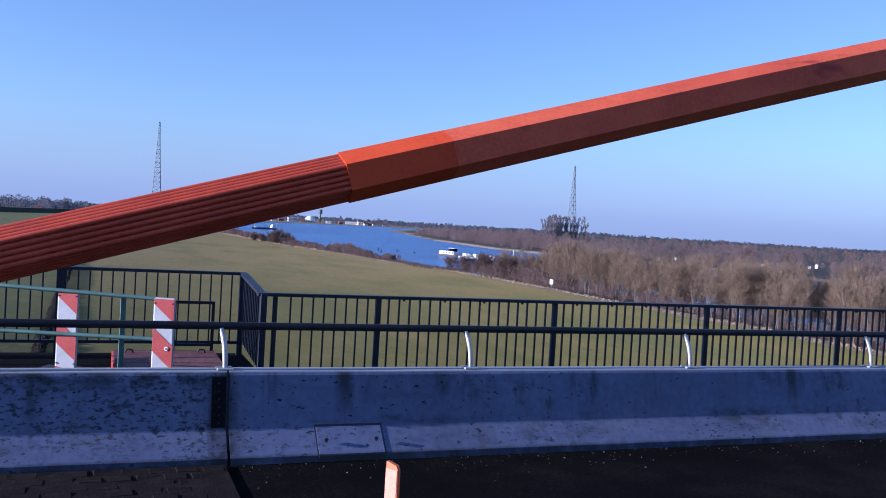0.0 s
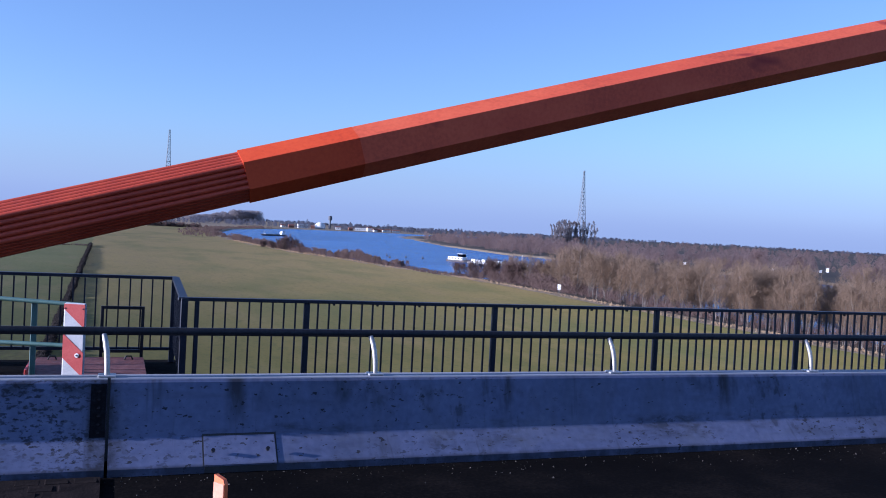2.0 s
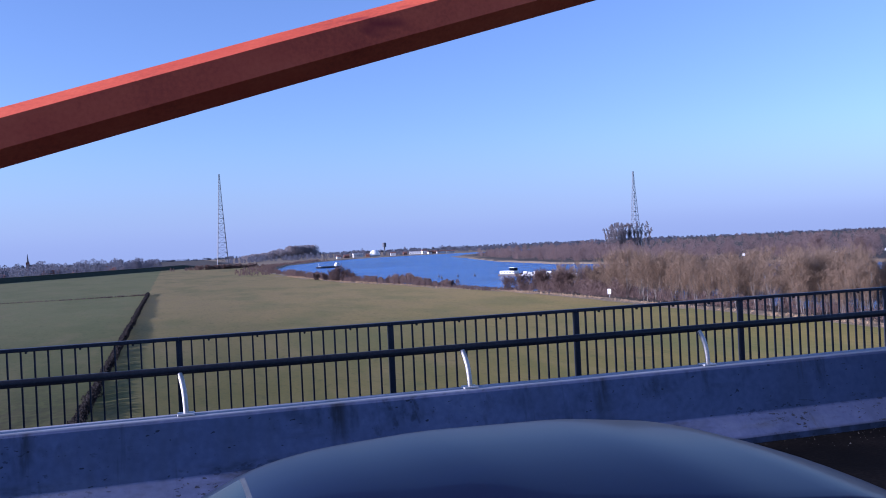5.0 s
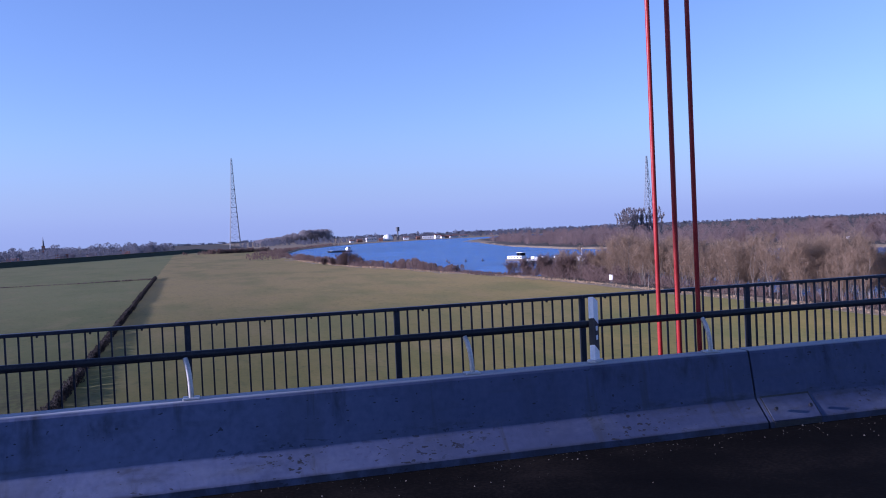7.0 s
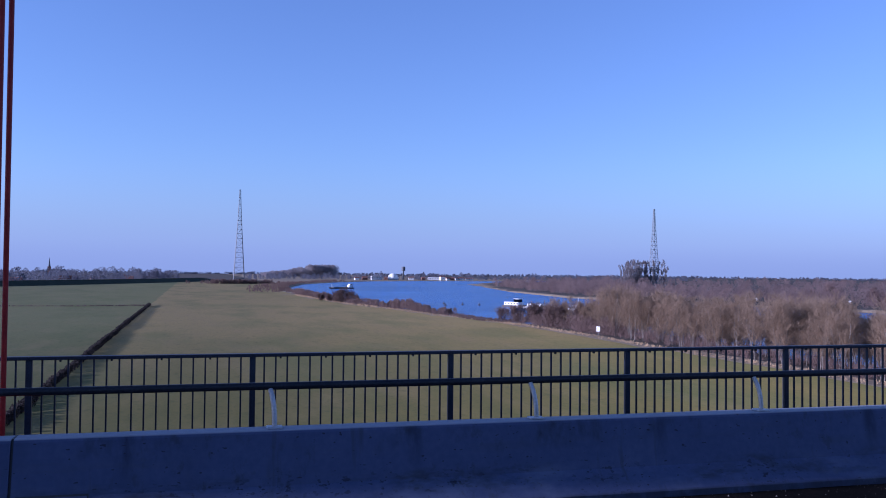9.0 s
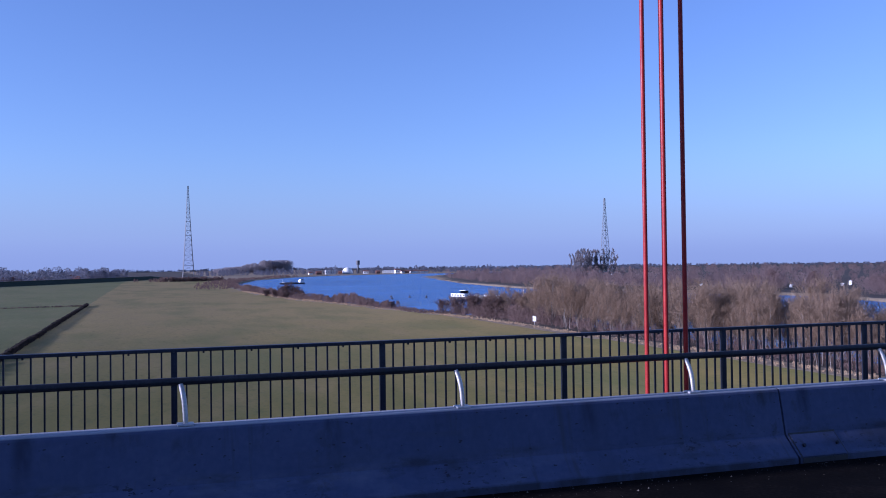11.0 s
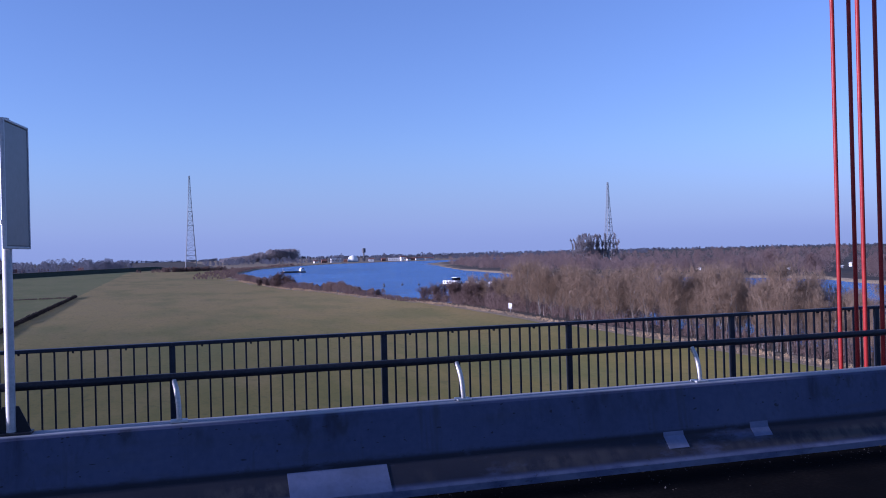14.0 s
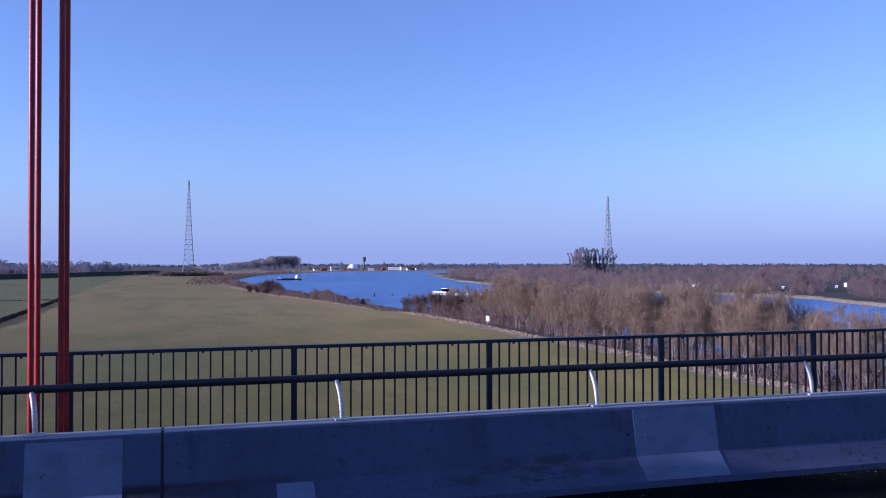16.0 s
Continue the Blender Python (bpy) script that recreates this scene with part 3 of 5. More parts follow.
M["brick"] = surface("brick_wall", [(0.20, 0.09, 0.06), (0.30, 0.14, 0.09)], 4, 0.9, fine=0.5)
M["roof"] = surface("roof_tile", [(0.14, 0.06, 0.045), (0.22, 0.10, 0.07)], 3, 0.8, fine=0.3)
M["slate"] = surface("slate", [(0.07, 0.075, 0.09), (0.10, 0.108, 0.13)], 3, 0.7, fine=0.3)
M["render_wall"] = surface("white_wall", [(0.66, 0.65, 0.62), (0.80, 0.79, 0.76)], 5, 0.8, fine=0.5)
M["hull"] = surface("dark_hull", [(0.02, 0.022, 0.03), (0.05, 0.05, 0.055), (0.10, 0.06, 0.045)], 4, 0.6, fine=0.5)
M["drygrass"] = surface("dry_grass", [(0.22, 0.15, 0.085), (0.34, 0.24, 0.14), (0.46, 0.35, 0.22)], 2.0, 0.95, fine=0.3, spec=0.1, island=0.3)
M["hedge"] = surface("bramble_hedge", [(0.026, 0.024, 0.026), (0.044, 0.038, 0.036), (0.072, 0.058, 0.050)], 2.0, 0.95, fine=0.3, spec=0.1, island=0.2, thin=0.4)
M["lattice"] = surface("lattice_steel", [(0.05, 0.056, 0.066), (0.09, 0.096, 0.107)], 4.0, 0.6, metal=0.2, fine=0.5)
M["gravel"] = surface("gravel", [(0.04, 0.036, 0.030), (0.08, 0.072, 0.06), (0.16, 0.145, 0.125)], 0.1, 0.9, fine=0.02, island=0.4)


def as_mesh(name, bm, mat):
    me = bpy.data.meshes.new(name)
    bm.to_mesh(me)
    bm.free()
    me.materials.append(mat)
    return me


# ---- details of the barrier ----
units = [o for o in scene.objects if o.name.startswith("concrete_barrier")]


def unit_at(x):
    k = max(i for i, j in enumerate(JOINTS) if j <= x)
    return units[k]


def on_face(y_foot, z_foot, y_head, z_head, out):
    """A slanted slab's four corners in (y, z), proud of the barrier's face by out."""
    d = Vector((y_head - y_foot, z_head - z_foot)).normalized()
    n = Vector((-d.y, d.x))
    a, b = Vector((y_foot, z_foot)), Vector((y_head, z_head))
    return [tuple(a + n * out), tuple(b + n * out), tuple(b - n * 0.01), tuple(a - n * 0.01)]


def face_y(z):
    return float(np.interp(z, [0.0, 0.06, 0.26, 0.70, 0.73], [7.50, 7.50, 7.71, 7.80, 7.82]))


bolt = as_mesh("bolt", tube([(0, 0, 0), (0, -0.020, 0.014)], 0.018, 6), M["rail"])
for x0, x1 in ((0.97, 1.56), (15.55, 16.09), (31.30, 31.86), (46.45, 47.01)):
    u = unit_at(x0)
    p = part("cover_plate", (extrude_x(on_face(7.502, 0.062, 7.712, 0.262, 0.007), x0, x1), M["concrete"]), u, "bolted grey cover plate at the barrier foot")
    part("seam", (extrude_x(on_face(7.707, 0.258, 7.7125, 0.276, 0.008), x0 - 0.01, x1 + 0.014), M["black"]), p, "dark gap along the plate's top")
    for sx in (x0 - 0.014, x1 + 0.001):
        part("seam", (extrude_x(on_face(7.502, 0.062, 7.712, 0.262, 0.0035), sx, sx + 0.013), M["black"]), p)
    # solid black strip imitates the shade in the hollow below the plate
    part("foot_gap", (box(x0, x1, 7.494, 7.52, 0.004, 0.056), M["black"]), p, "black strip in place of the shaded slot under the plate")
    for bx in (x0 + 0.07, x1 - 0.07):
        part("bolt", bolt, p, "", pose(bx, 7.575, 0.165))
for x0, x1, z0, z1 in ((45.36, 46.10, 0.065, 0.695), (47.34, 47.66, 0.07, 0.25), (50.80, 51.72, 0.065, 0.695), (38.71, 39.58, 0.065, 0.255),
                       (42.35, 42.57, 0.16, 0.30), (43.34, 43.55, 0.19, 0.32)):
    u = unit_at(x0)
    spans = [(z0, min(z1, 0.26))] if z0 < 0.25 else []
    if z1 > 0.27:
        spans.append((max(z0, 0.26), z1))
    for za, zb in spans:
        part("repair_patch", (extrude_x(on_face(face_y(za), za, face_y(zb), zb, 0.004), x0, x1), M["patch"]), u, "pale square of repair mortar")
part("connector_strip", (extrude_x(on_face(face_y(0.27), 0.27, face_y(0.69), 0.69, 0.005), 0.075, 0.194), M["tar"]), unit_at(0.0), "black steel connector at the joint")
stud = as_mesh("bolt", tube([(0, 0, 0), (0, -0.010, 0.004)], 0.013, 6), M["tar"])
for k in range(6):
    part("bolt", stud, unit_at(0.0), "", pose(0.138, face_y(0.31 + 0.065 * k) - 0.004, 0.31 + 0.065 * k))
for j in JOINTS[1:-1]:
    u = unit_at(j + 0.01)
    part("joint_seal", (extrude_x([(y + 0.02, z) for y, z in PROFILE if z > 0][1:5] + [(8.03, 0.10), (7.62, 0.10)], j - 0.010, j + 0.010), M["black"]), u, "black joint filler")

# ---- orange markers along the kerb ----


def lane_marker(x, turn):
    m = thing("lane_marker", "slim orange and pale reflective lane marker blade on a rubber foot", "lane marker", "lane markers", at=(x, 5.0, 0))
    part("foot", (box(-0.14, 0.14, -0.10, 0.10, 0.0, 0.05, 0.015), M["black"]), m)
    bm = bmesh.new()
    ring = [(-0.050, 0.05), (0.050, 0.05), (0.044, 0.66), (0.030, 0.685), (-0.044, 0.70)]
    f = [bm.verts.new((a, 0.012, b)) for a, b in ring]
    k = [bm.verts.new((a, -0.012, b)) for a, b in ring]
    bm.faces.new(f)
    bm.faces.new(k[::-1])
    for i in range(5):
        bm.faces.new((f[i], k[i], k[(i + 1) % 5], f[(i + 1) % 5]))
    bmesh.ops.recalc_face_normals(bm, faces=bm.faces[:])
    part("blade", (bm, M["orange"]), m)
    part("film", (box(-0.045, 0.042, -0.0165, -0.012, 0.08, 0.66, 0.002), M["pale_orange"]), m, "pale worn reflective film")
    m.rotation_euler.z = radians(turn)
    return m


for k in (-2, -1, 0, 1, 3, 5, 7, 9, 10, 11, 12):           # some blades are missing from the row
    lane_marker(0.80 + 5.09 * k, -58 if k == 0 else -14)

# ---- delineator and traffic sign on the barrier ----


def delineator():
    d = thing("delineator_post", "white roadside delineator post with a slanted black band", "delineator", at=(13.87, 7.935, 0.73))
    prof = [(-0.047, -0.02), (0.047, -0.02), (0.036, 0.04), (-0.036, 0.04)]

    def slab(z0, z1, cut0, cut1, grow):
        bm = bmesh.new()
        lo = [bm.verts.new((x * grow, y * grow, z0 + cut0 * x)) for x, y in prof]
        hi = [bm.verts.new((x * grow, y * grow, z1 + cut1 * x)) for x, y in prof]
        bm.faces.new(lo[::-1])
        bm.faces.new(hi)
        for i in range(4):
            bm.faces.new((lo[i], lo[(i + 1) % 4], hi[(i + 1) % 4], hi[i]))
        bmesh.ops.recalc_face_normals(bm, faces=bm.faces[:])
        return bm
    part("shaft", (slab(0.0, 0.62, 0, -0.5, 1.0), M["white"]), d)
    part("band", (slab(0.14, 0.40, -0.8, -0.8, 1.05), M["black"]), d, "black slanted band")
    for z in (0.22, 0.31):
        part("reflector", (box(-0.02, 0.02, -0.026, -0.021, z, z + 0.045, 0.004), M["white"]), d, "small white reflector")
    part("bracket", (box(-0.07, 0.07, -0.045, 0.06, 0.002, 0.03, 0.004), M["zinc"]), d)
    d.rotation_euler.z = radians(38)


delineator()


def traffic_sign():
    s = thing("traffic_sign", "tall grey-backed traffic sign on a galvanised pole on the barrier", "traffic sign", at=(36.55, 7.935, 0.735))
    part("pole", (tube([(0, 0, 0.01), (0, 0, 2.54)], 0.038, 12), M["zinc"]), s)
    part("base_plate", (box(-0.16, 0.16, -0.08, 0.08, 0.0, 0.015, 0.003), M["rail"]), s)
    for sx in (-1, 1):
        bm = bmesh.new()
        ring = [(sx * 0.038, 0.015), (sx * 0.15, 0.015), (sx * 0.06, 0.22), (sx * 0.038, 0.22)]
        a = [bm.verts.new((x, 0.006, z)) for x, z in ring]
        b = [bm.verts.new((x, -0.006, z)) for x, z in ring]
        bm.faces.new(a)
        bm.faces.new(b[::-1])
        for i in range(4):
            bm.faces.new((a[i], b[i], b[(i + 1) % 4], a[(i + 1) % 4]))
        bmesh.ops.recalc_face_normals(bm, faces=bm.faces[:])
        part("gusset", (bm, M["rail"]), s, "dark steel gusset")
    p = part("panel", (box(0.045, 0.057, -0.20, 0.38, 1.50, 2.50, 0.004), M["sign_back"]), s, "dark grey back of the sign panel", at=pose(0, 0, 0, 0, 0, -9))
    part("sign_face", (box(0.0575, 0.0600, -0.185, 0.365, 1.515, 2.485), M["sign_face"]), p, "plain sign face with its shade mixed into the grey")
    for n, (y0, y1, z0, z1) in enumerate(((-0.215, -0.195, 1.485, 2.515), (0.375, 0.395, 1.485, 2.515), (-0.195, 0.375, 2.495, 2.515), (-0.195, 0.375, 1.485, 1.505))):
        part("rim", (box(0.036, 0.066, y0, y1, z0, z1, 0.003), M["zinc"]), p)
    for z in (1.68, 2.30):
        part("bracket", (box(0.018, 0.044, -0.19, 0.37, z, z + 0.035, 0.003), M["zinc"]), p)
        part("clamp", (tube([(0, 0, z), (0, 0, z + 0.04)], 0.048, 12), M["zinc"]), s)


traffic_sign()

# ---- bay at the foot of the cable ----
apron = part("apron", (box(X0, 1.06, 11.051, 12.75, -0.35, 0.10), M["asphalt"]), None)
tagged(apron, "widened strip of deck beside the cable foot", "pavement", kind="structure")
bar_me = as_mesh("bar", box(-0.0095, 0.0095, -0.0095, 0.0095, 0.30, 1.21), M["fence"])


def set_back_railing():
    s = thing("set_back_railing", "dark blue-grey steel railing set back around the cable foot", "railing")
    part("top_rail", (box(-30, 1.03, 12.505, 12.595, 1.215, 1.257, 0.006), M["fence"]), s)
    part("bottom_rail", (box(-30, 1.0, 12.53, 12.57, 0.26, 0.30), M["fence"]), s)
    for x in (-6.4, -3.85, -1.31, 0.99):
        w = 0.06 if abs(x + 1.31) < 0.1 else 0.035
        part("post", (box(x - w, x + w, 12.50, 12.60, 0.10, 1.215, 0.004), M["fence"]), s)
    for k in range(1, 60):
        if abs(0.99 - 0.14 * k + 1.31) > 0.1:
            part("bar", bar_me, s, "", pose(0.99 - 0.14 * k, 12.55, 0))
    # return panel between the two railings
    bm = bmesh.new()
    a = [bm.verts.new((x, 10.93, z)) for x, z in ((0.955, 1.085), (1.045, 1.085), (1.045, 1.13), (0.955, 1.13))]
    b = [bm.verts.new((x, 12.50, z)) for x, z in ((0.955, 1.215), (1.045, 1.215), (1.045, 1.257), (0.955, 1.257))]
    bm.faces.new(a)
    bm.faces.new(b[::-1])
    for i in range(4):
        bm.faces.new((a[i], a[(i + 1) % 4], b[(i + 1) % 4], b[i]))
    bmesh.ops.recalc_face_normals(bm, faces=bm.faces[:])
    part("return_rail", (bm, M["fence"]), s)
    for k in range(1, 12):
        part("bar", bar_me, s, "", pose(1.0, 10.93 + 0.131 * k, -0.12 + 0.011 * k))
    part("end_post", (box(0.965, 1.045, 10.83, 10.93, 0.10, 1.13, 0.006), M["fence"]), s)
    part("corner_post", (box(1.125, 1.175, 10.85, 10.92, 0.10, 1.094, 0.006), M["fence"]), s)
    part("end_rail", (box(0.93, FENCE_X + BAY, FENCE_Y - 0.045, FENCE_Y + 0.045, FENCE_TOP - 0.03, FENCE_TOP + 0.012, 0.006), M["fence"]), s)
    for k in range(1, 9):
        part("bar", bar_me, s, "", pose(1.25 + 0.14 * k - 0.05, FENCE_Y, -0.11))


set_back_railing()


def gate_frame():
    g = thing("gate", "small black steel gate frame fixed to the set-back railing", "gate", at=(0.35, 12.40, 0))
    part("upright", (box(-0.27, -0.23, -0.02, 0.02, 0.10, 0.86, 0.003), M["rail"]), g)
    part("upright", (box(0.23, 0.27, -0.02, 0.02, 0.10, 0.86, 0.003), M["rail"]), g)
    part("crossbar", (box(-0.23, 0.23, -0.02, 0.02, 0.82, 0.86, 0.003), M["rail"]), g)
    part("crossbar", (box(-0.23, 0.23, -0.02, 0.02, 0.25, 0.29, 0.003), M["rail"]), g)


gate_frame()


def green_guard():
    g = thing("green_guard_rail", "green painted tubular guard rail closing the path", "guard rail")
    a, b = Vector((-3.6, 11.86, 0)), Vector((-0.10, 10.58, 0))
    for za, z in ((1.16, 1.05), (0.595, 0.595)):
        part("rail", (tube([a + Vector((0, 0, za)), b + Vector((0, 0, z))], 0.024, 8), M["green"]), g)
    for f in (0.0, 0.36, 0.86):
        p = a.lerp(b, f)
        part("post", (box(p.x - 0.03, p.x + 0.03, p.y + 0.02, p.y + 0.07, 0.10, 1.05, 0.004), M["green"]), g)


green_guard()


def beacon(x, y, top, studs):
    b = thing("warning_beacon", "upright red and white striped warning beacon plate", "warning beacon", "warning beacons", at=(x, y, 0.10))
    part("foot", (box(-0.30, 0.30, -0.18, 0.18, 0.0, 0.10, 0.02), M["black"]), b)
    w = 0.124
    plate = part("plate", (box(-w, w, -0.02, 0.02, 0.06, top, 0.018), M["film_white"]), b)
    lo, hi, e = 0.075, top - 0.012, w - 0.009
    for k in range(4):
        z = top - 0.07 - 0.53 * k
        ring = [(px, min(max(pz, lo), hi)) for px, pz in ((-e, z), (e, z - 0.20), (e, z + 0.065), (-e, z + 0.265))]
        if max(p[1] for p in ring) - min(p[1] for p in ring) < 0.02:
            continue
        bm = bmesh.new()
        f = [bm.verts.new((px, -0.0245, pz)) for px, pz in ring]
        r = [bm.verts.new((px, -0.018, pz)) for px, pz in ring]
        bm.faces.new(f)
        bm.faces.new(r[::-1])
        for i in range(4):
            bm.faces.new((f[i], r[i], r[(i + 1) % 4], f[(i + 1) % 4]))
        bmesh.ops.recalc_face_normals(bm, faces=bm.faces[:])
        part("stripe", (bm, M["film_red"]), plate, "red diagonal stripe")
    for sx in (-0.10, 0.10):
        for z in (0.16, top - 0.06):
            part("rivet", (tube([(sx, -0.02, z), (sx, -0.030, z)], 0.009, 6), M["rail"]), plate)
    for z in studs:
        part("stud", (tube([(0.05, -0.02, z), (0.05, -0.034, z)], 0.024, 10), M["white"]), plate, "round white fixing washer")
        part("stud", (tube([(0.05, -0.03, z), (0.05, -0.040, z)], 0.010, 8), M["black"]), plate)
    b.rotation_euler.z = radians(-24)


beacon(-1.17, 11.0, 0.99, ())
beacon(-0.16, 10.45, 0.985, (0.42,))


def anchor_cover():
    c = thing("anchor_cover", "flat rusty dark red steel cover beside the cable foot", "steel cover", at=(-0.01, 11.60, 0.10))
    part("shell", (box(-0.62, 0.62, -0.72, 0.70, 0.0, 0.085, 0.008), M["rust"]), c)
    for k in range(3):
        part("lid", (box(-0.635, 0.635, -0.735 + 0.485 * k, -0.26 + 0.485 * k, 0.087, 0.105, 0.004), M["rust"]), c)
    part("edge_plate", (box(-0.665, -0.640, -0.735, 0.10, 0.0, 0.19, 0.004), M["beacon_red"]), c, "upright red edge plate")
    for x in (-0.45, 0.45):
        part("lifting_eye", (tube([(x - 0.05, 0.5, 0.105), (x - 0.03, 0.5, 0.15), (x + 0.03, 0.5, 0.15), (x + 0.05, 0.5, 0.105)], 0.01, 6), M["rail"]), c)


anchor_cover()


# ---- a car on the oncoming lane ----
def car():
    c = thing("car", "dark blue hatchback car on the oncoming lane", "car", at=(3.26, 2.40, 0))
    # stations: x, half width at the waist, waist height, half width of the roof, roof height
    waist = [(0.0, 0.62, 0.60), (0.12, 0.76, 0.72), (0.55, 0.83, 0.86), (1.15, 0.86, 0.95), (2.2, 0.87, 0.98), (3.2, 0.86, 1.0), (3.75, 0.82, 1.0), (3.98, 0.72, 0.92)]
    rows = []
    bm = bmesh.new()
    for x, w, h in waist:
        ring = [(-w * 0.92, 0.22), (-w, 0.42), (-w * 1.0, h - 0.12), (-w * 0.93, h), (0, h + 0.035), (w * 0.93, h), (w, h - 0.12), (w, 0.42), (w * 0.92, 0.22), (0, 0.20)]
        rows.append([bm.verts.new((x, y, z)) for y, z in ring])
    for a, b in zip(rows, rows[1:]):
        for k in range(10):
            bm.faces.new((a[k], b[k], b[(k + 1) % 10], a[(k + 1) % 10])).smooth = True
    bm.faces.new(rows[0])
    bm.faces.new(rows[-1][::-1])
    bmesh.ops.recalc_face_normals(bm, faces=bm.faces[:])
    part("body", (bm, M["car_paint"]), c)
    # cabin shell: stations of x, half width at the belt, belt height, half width of the roof, roof height
    cab = np.array([(1.18, 0.75, 0.965, 0.745, 0.972), (1.5, 0.765, 0.98, 0.70, 1.165), (1.95, 0.78, 0.99, 0.625, 1.39), (2.15, 0.785, 0.99, 0.61, 1.43),
                    (2.5, 0.79, 0.99, 0.605, 1.452), (3.0, 0.79, 1.0, 0.59, 1.445), (3.35, 0.775, 1.0, 0.57, 1.405), (3.6, 0.75, 1.0, 0.56, 1.32), (3.9, 0.70, 0.98, 0.64, 1.02)])
    xs = np.unique(np.r_[np.linspace(1.18, 3.9, 55), 1.24, 1.90, 1.914, 2.42, 2.50, 3.36, 3.56])
    side = np.array([0.0, 0.10, 0.3, 0.5, 0.7, 0.86, 1.0])
    grid = []
    for x in xs:
        wl, zl, wr, zr = (np.interp(x + np.array([-0.06, 0, 0.06]), cab[:, 0], cab[:, k]).mean() for k in range(1, 5))
        r = min(0.06, 0.45 * (zr - zl) + 0.004)
        half = [(wl + (wr - wl) * f, zl + (zr - r - zl) * f) for f in side]
        half += [(wr - r * (1 - math.cos(a)), zr - r + r * math.sin(a)) for a in (0.4, 0.8, 1.2, 1.5708)]
        half += [((wr - r) * f, zr + 0.028 * (1 - f * f)) for f in (0.9, 0.75, 0.5, 0.25, 0.0)]
        grid.append([(x, -y, z) for y, z in half] + [(x, y, z) for y, z in half[-2::-1]])
    n = len(grid[0])

    def shell(keep, lift=0.0):
        bm = bmesh.new()
        made = {}

        def vert(i, k):
            if (i, k) not in made:
                x, y, z = grid[i][k]
                made[i, k] = bm.verts.new((x, y, z))
            return made[i, k]
        for i in range(len(xs) - 1):
            for k in range(n - 1):
                if keep((xs[i] + xs[i + 1]) / 2, k if k < n // 2 else n - 2 - k, grid[i][k][1]):
                    bm.faces.new((vert(i, k), vert(i, k + 1), vert(i + 1, k + 1), vert(i + 1, k))).smooth = True
        bm.normal_update()
        bmesh.ops.recalc_face_normals(bm, faces=bm.faces[:])
        if lift:
            for v in bm.verts:
                v.co += v.normal * lift * (1 if v.normal.dot(v.co - Vector((2.5, 0, 0.6))) > 0 else -1)
        return bm
    screen = lambda x, k, y: 1.24 < x < 1.90 and k >= 11
    rear = lambda x, k, y: 3.56 < x and k >= 10
    front_side = lambda x, k, y: 1.62 < x < 2.42 and 1 <= k <= 4
    back_side = lambda x, k, y: 2.50 < x < 3.36 and 1 <= k <= 4
    trim = lambda x, k, y: 1.90 < x < 1.914 and k >= 11
    glazed = lambda x, k, y: screen(x, k, y) or rear(x, k, y) or front_side(x, k, y) or back_side(x, k, y) or trim(x, k, y)
    part("cabin", (shell(lambda x, k, y: not glazed(x, k, y)), M["car_paint"]), c)
    part("windscreen", (shell(screen), M["glass"]), c, "dark tinted glass")
    part("trim", (shell(trim), M["sign_back"]), c, "thin grey strip over the windscreen")
    part("rear_window", (shell(rear), M["glass"]), c, "dark tinted glass")
    for s in (-1, 1):
        part("side_window", (shell(lambda x, k, y: front_side(x, k, y) and y * s > 0), M["glass"]), c, "dark tinted glass")
        part("side_window", (shell(lambda x, k, y: back_side(x, k, y) and y * s > 0), M["glass"]), c, "dark tinted glass")
    part("sticker", (box(-0.022, 0.022, -0.013, 0.013, 0.0, 0.003), M["sticker"]), c, "small yellow sticker on the windscreen", pose(1.69, 0.135, 1.284, 0, -27, 0))
    for s in (-1, 1):
        m = part("wing_mirror", (box(1.55, 1.70, s * 0.88 - 0.09, s * 0.88 + 0.09, 0.96, 1.07, 0.05), M["black"]), c, "black wing mirror")
        part("headlight", (box(0.03, 0.22, s * 0.60 - 0.13, s * 0.60 + 0.10, 0.60, 0.715, 0.03), M["white"]), c, "clear headlight")
        part("tail_light", (box(3.86, 3.985, s * 0.64 - 0.10, s * 0.64 + 0.08, 0.72, 0.95, 0.02), M["beacon_red"]), c, "red tail light")
        for x in (0.72, 3.22):
            w = part("wheel", (tube([(x, s * 0.70, 0.305), (x, s * 0.875, 0.305)], 0.305, 24), M["black"]), c)
            part("rim", (tube([(x, s * 0.86, 0.305), (x, s * 0.885, 0.305)], 0.20, 16), M["zinc"]), w, "silver wheel rim")


car()


# ---- masts ----
def bars_mesh(name, bars, mat):
    """Many straight three-sided bars as one mesh; bars: (a, b, radius)."""
    verts, faces = [], []
    for a, b, r in bars:
        a, b = Vector(a), Vector(b)
        d = (b - a).normalized()
        s = d.cross(Vector((0.31, 0.52, 0.8))).normalized()
        u = d.cross(s)
        n = len(verts)
        for p in (a, b):
            for k in range(3):
                q = 2.094 * k
                verts.append(tuple(p + (s * math.cos(q) + u * math.sin(q)) * r))
        for k in range(3):
            faces.append((n + k, n + (k + 1) % 3, n + 3 + (k + 1) % 3, n + 3 + k))
    return mesh_of(name, verts, faces, mat)


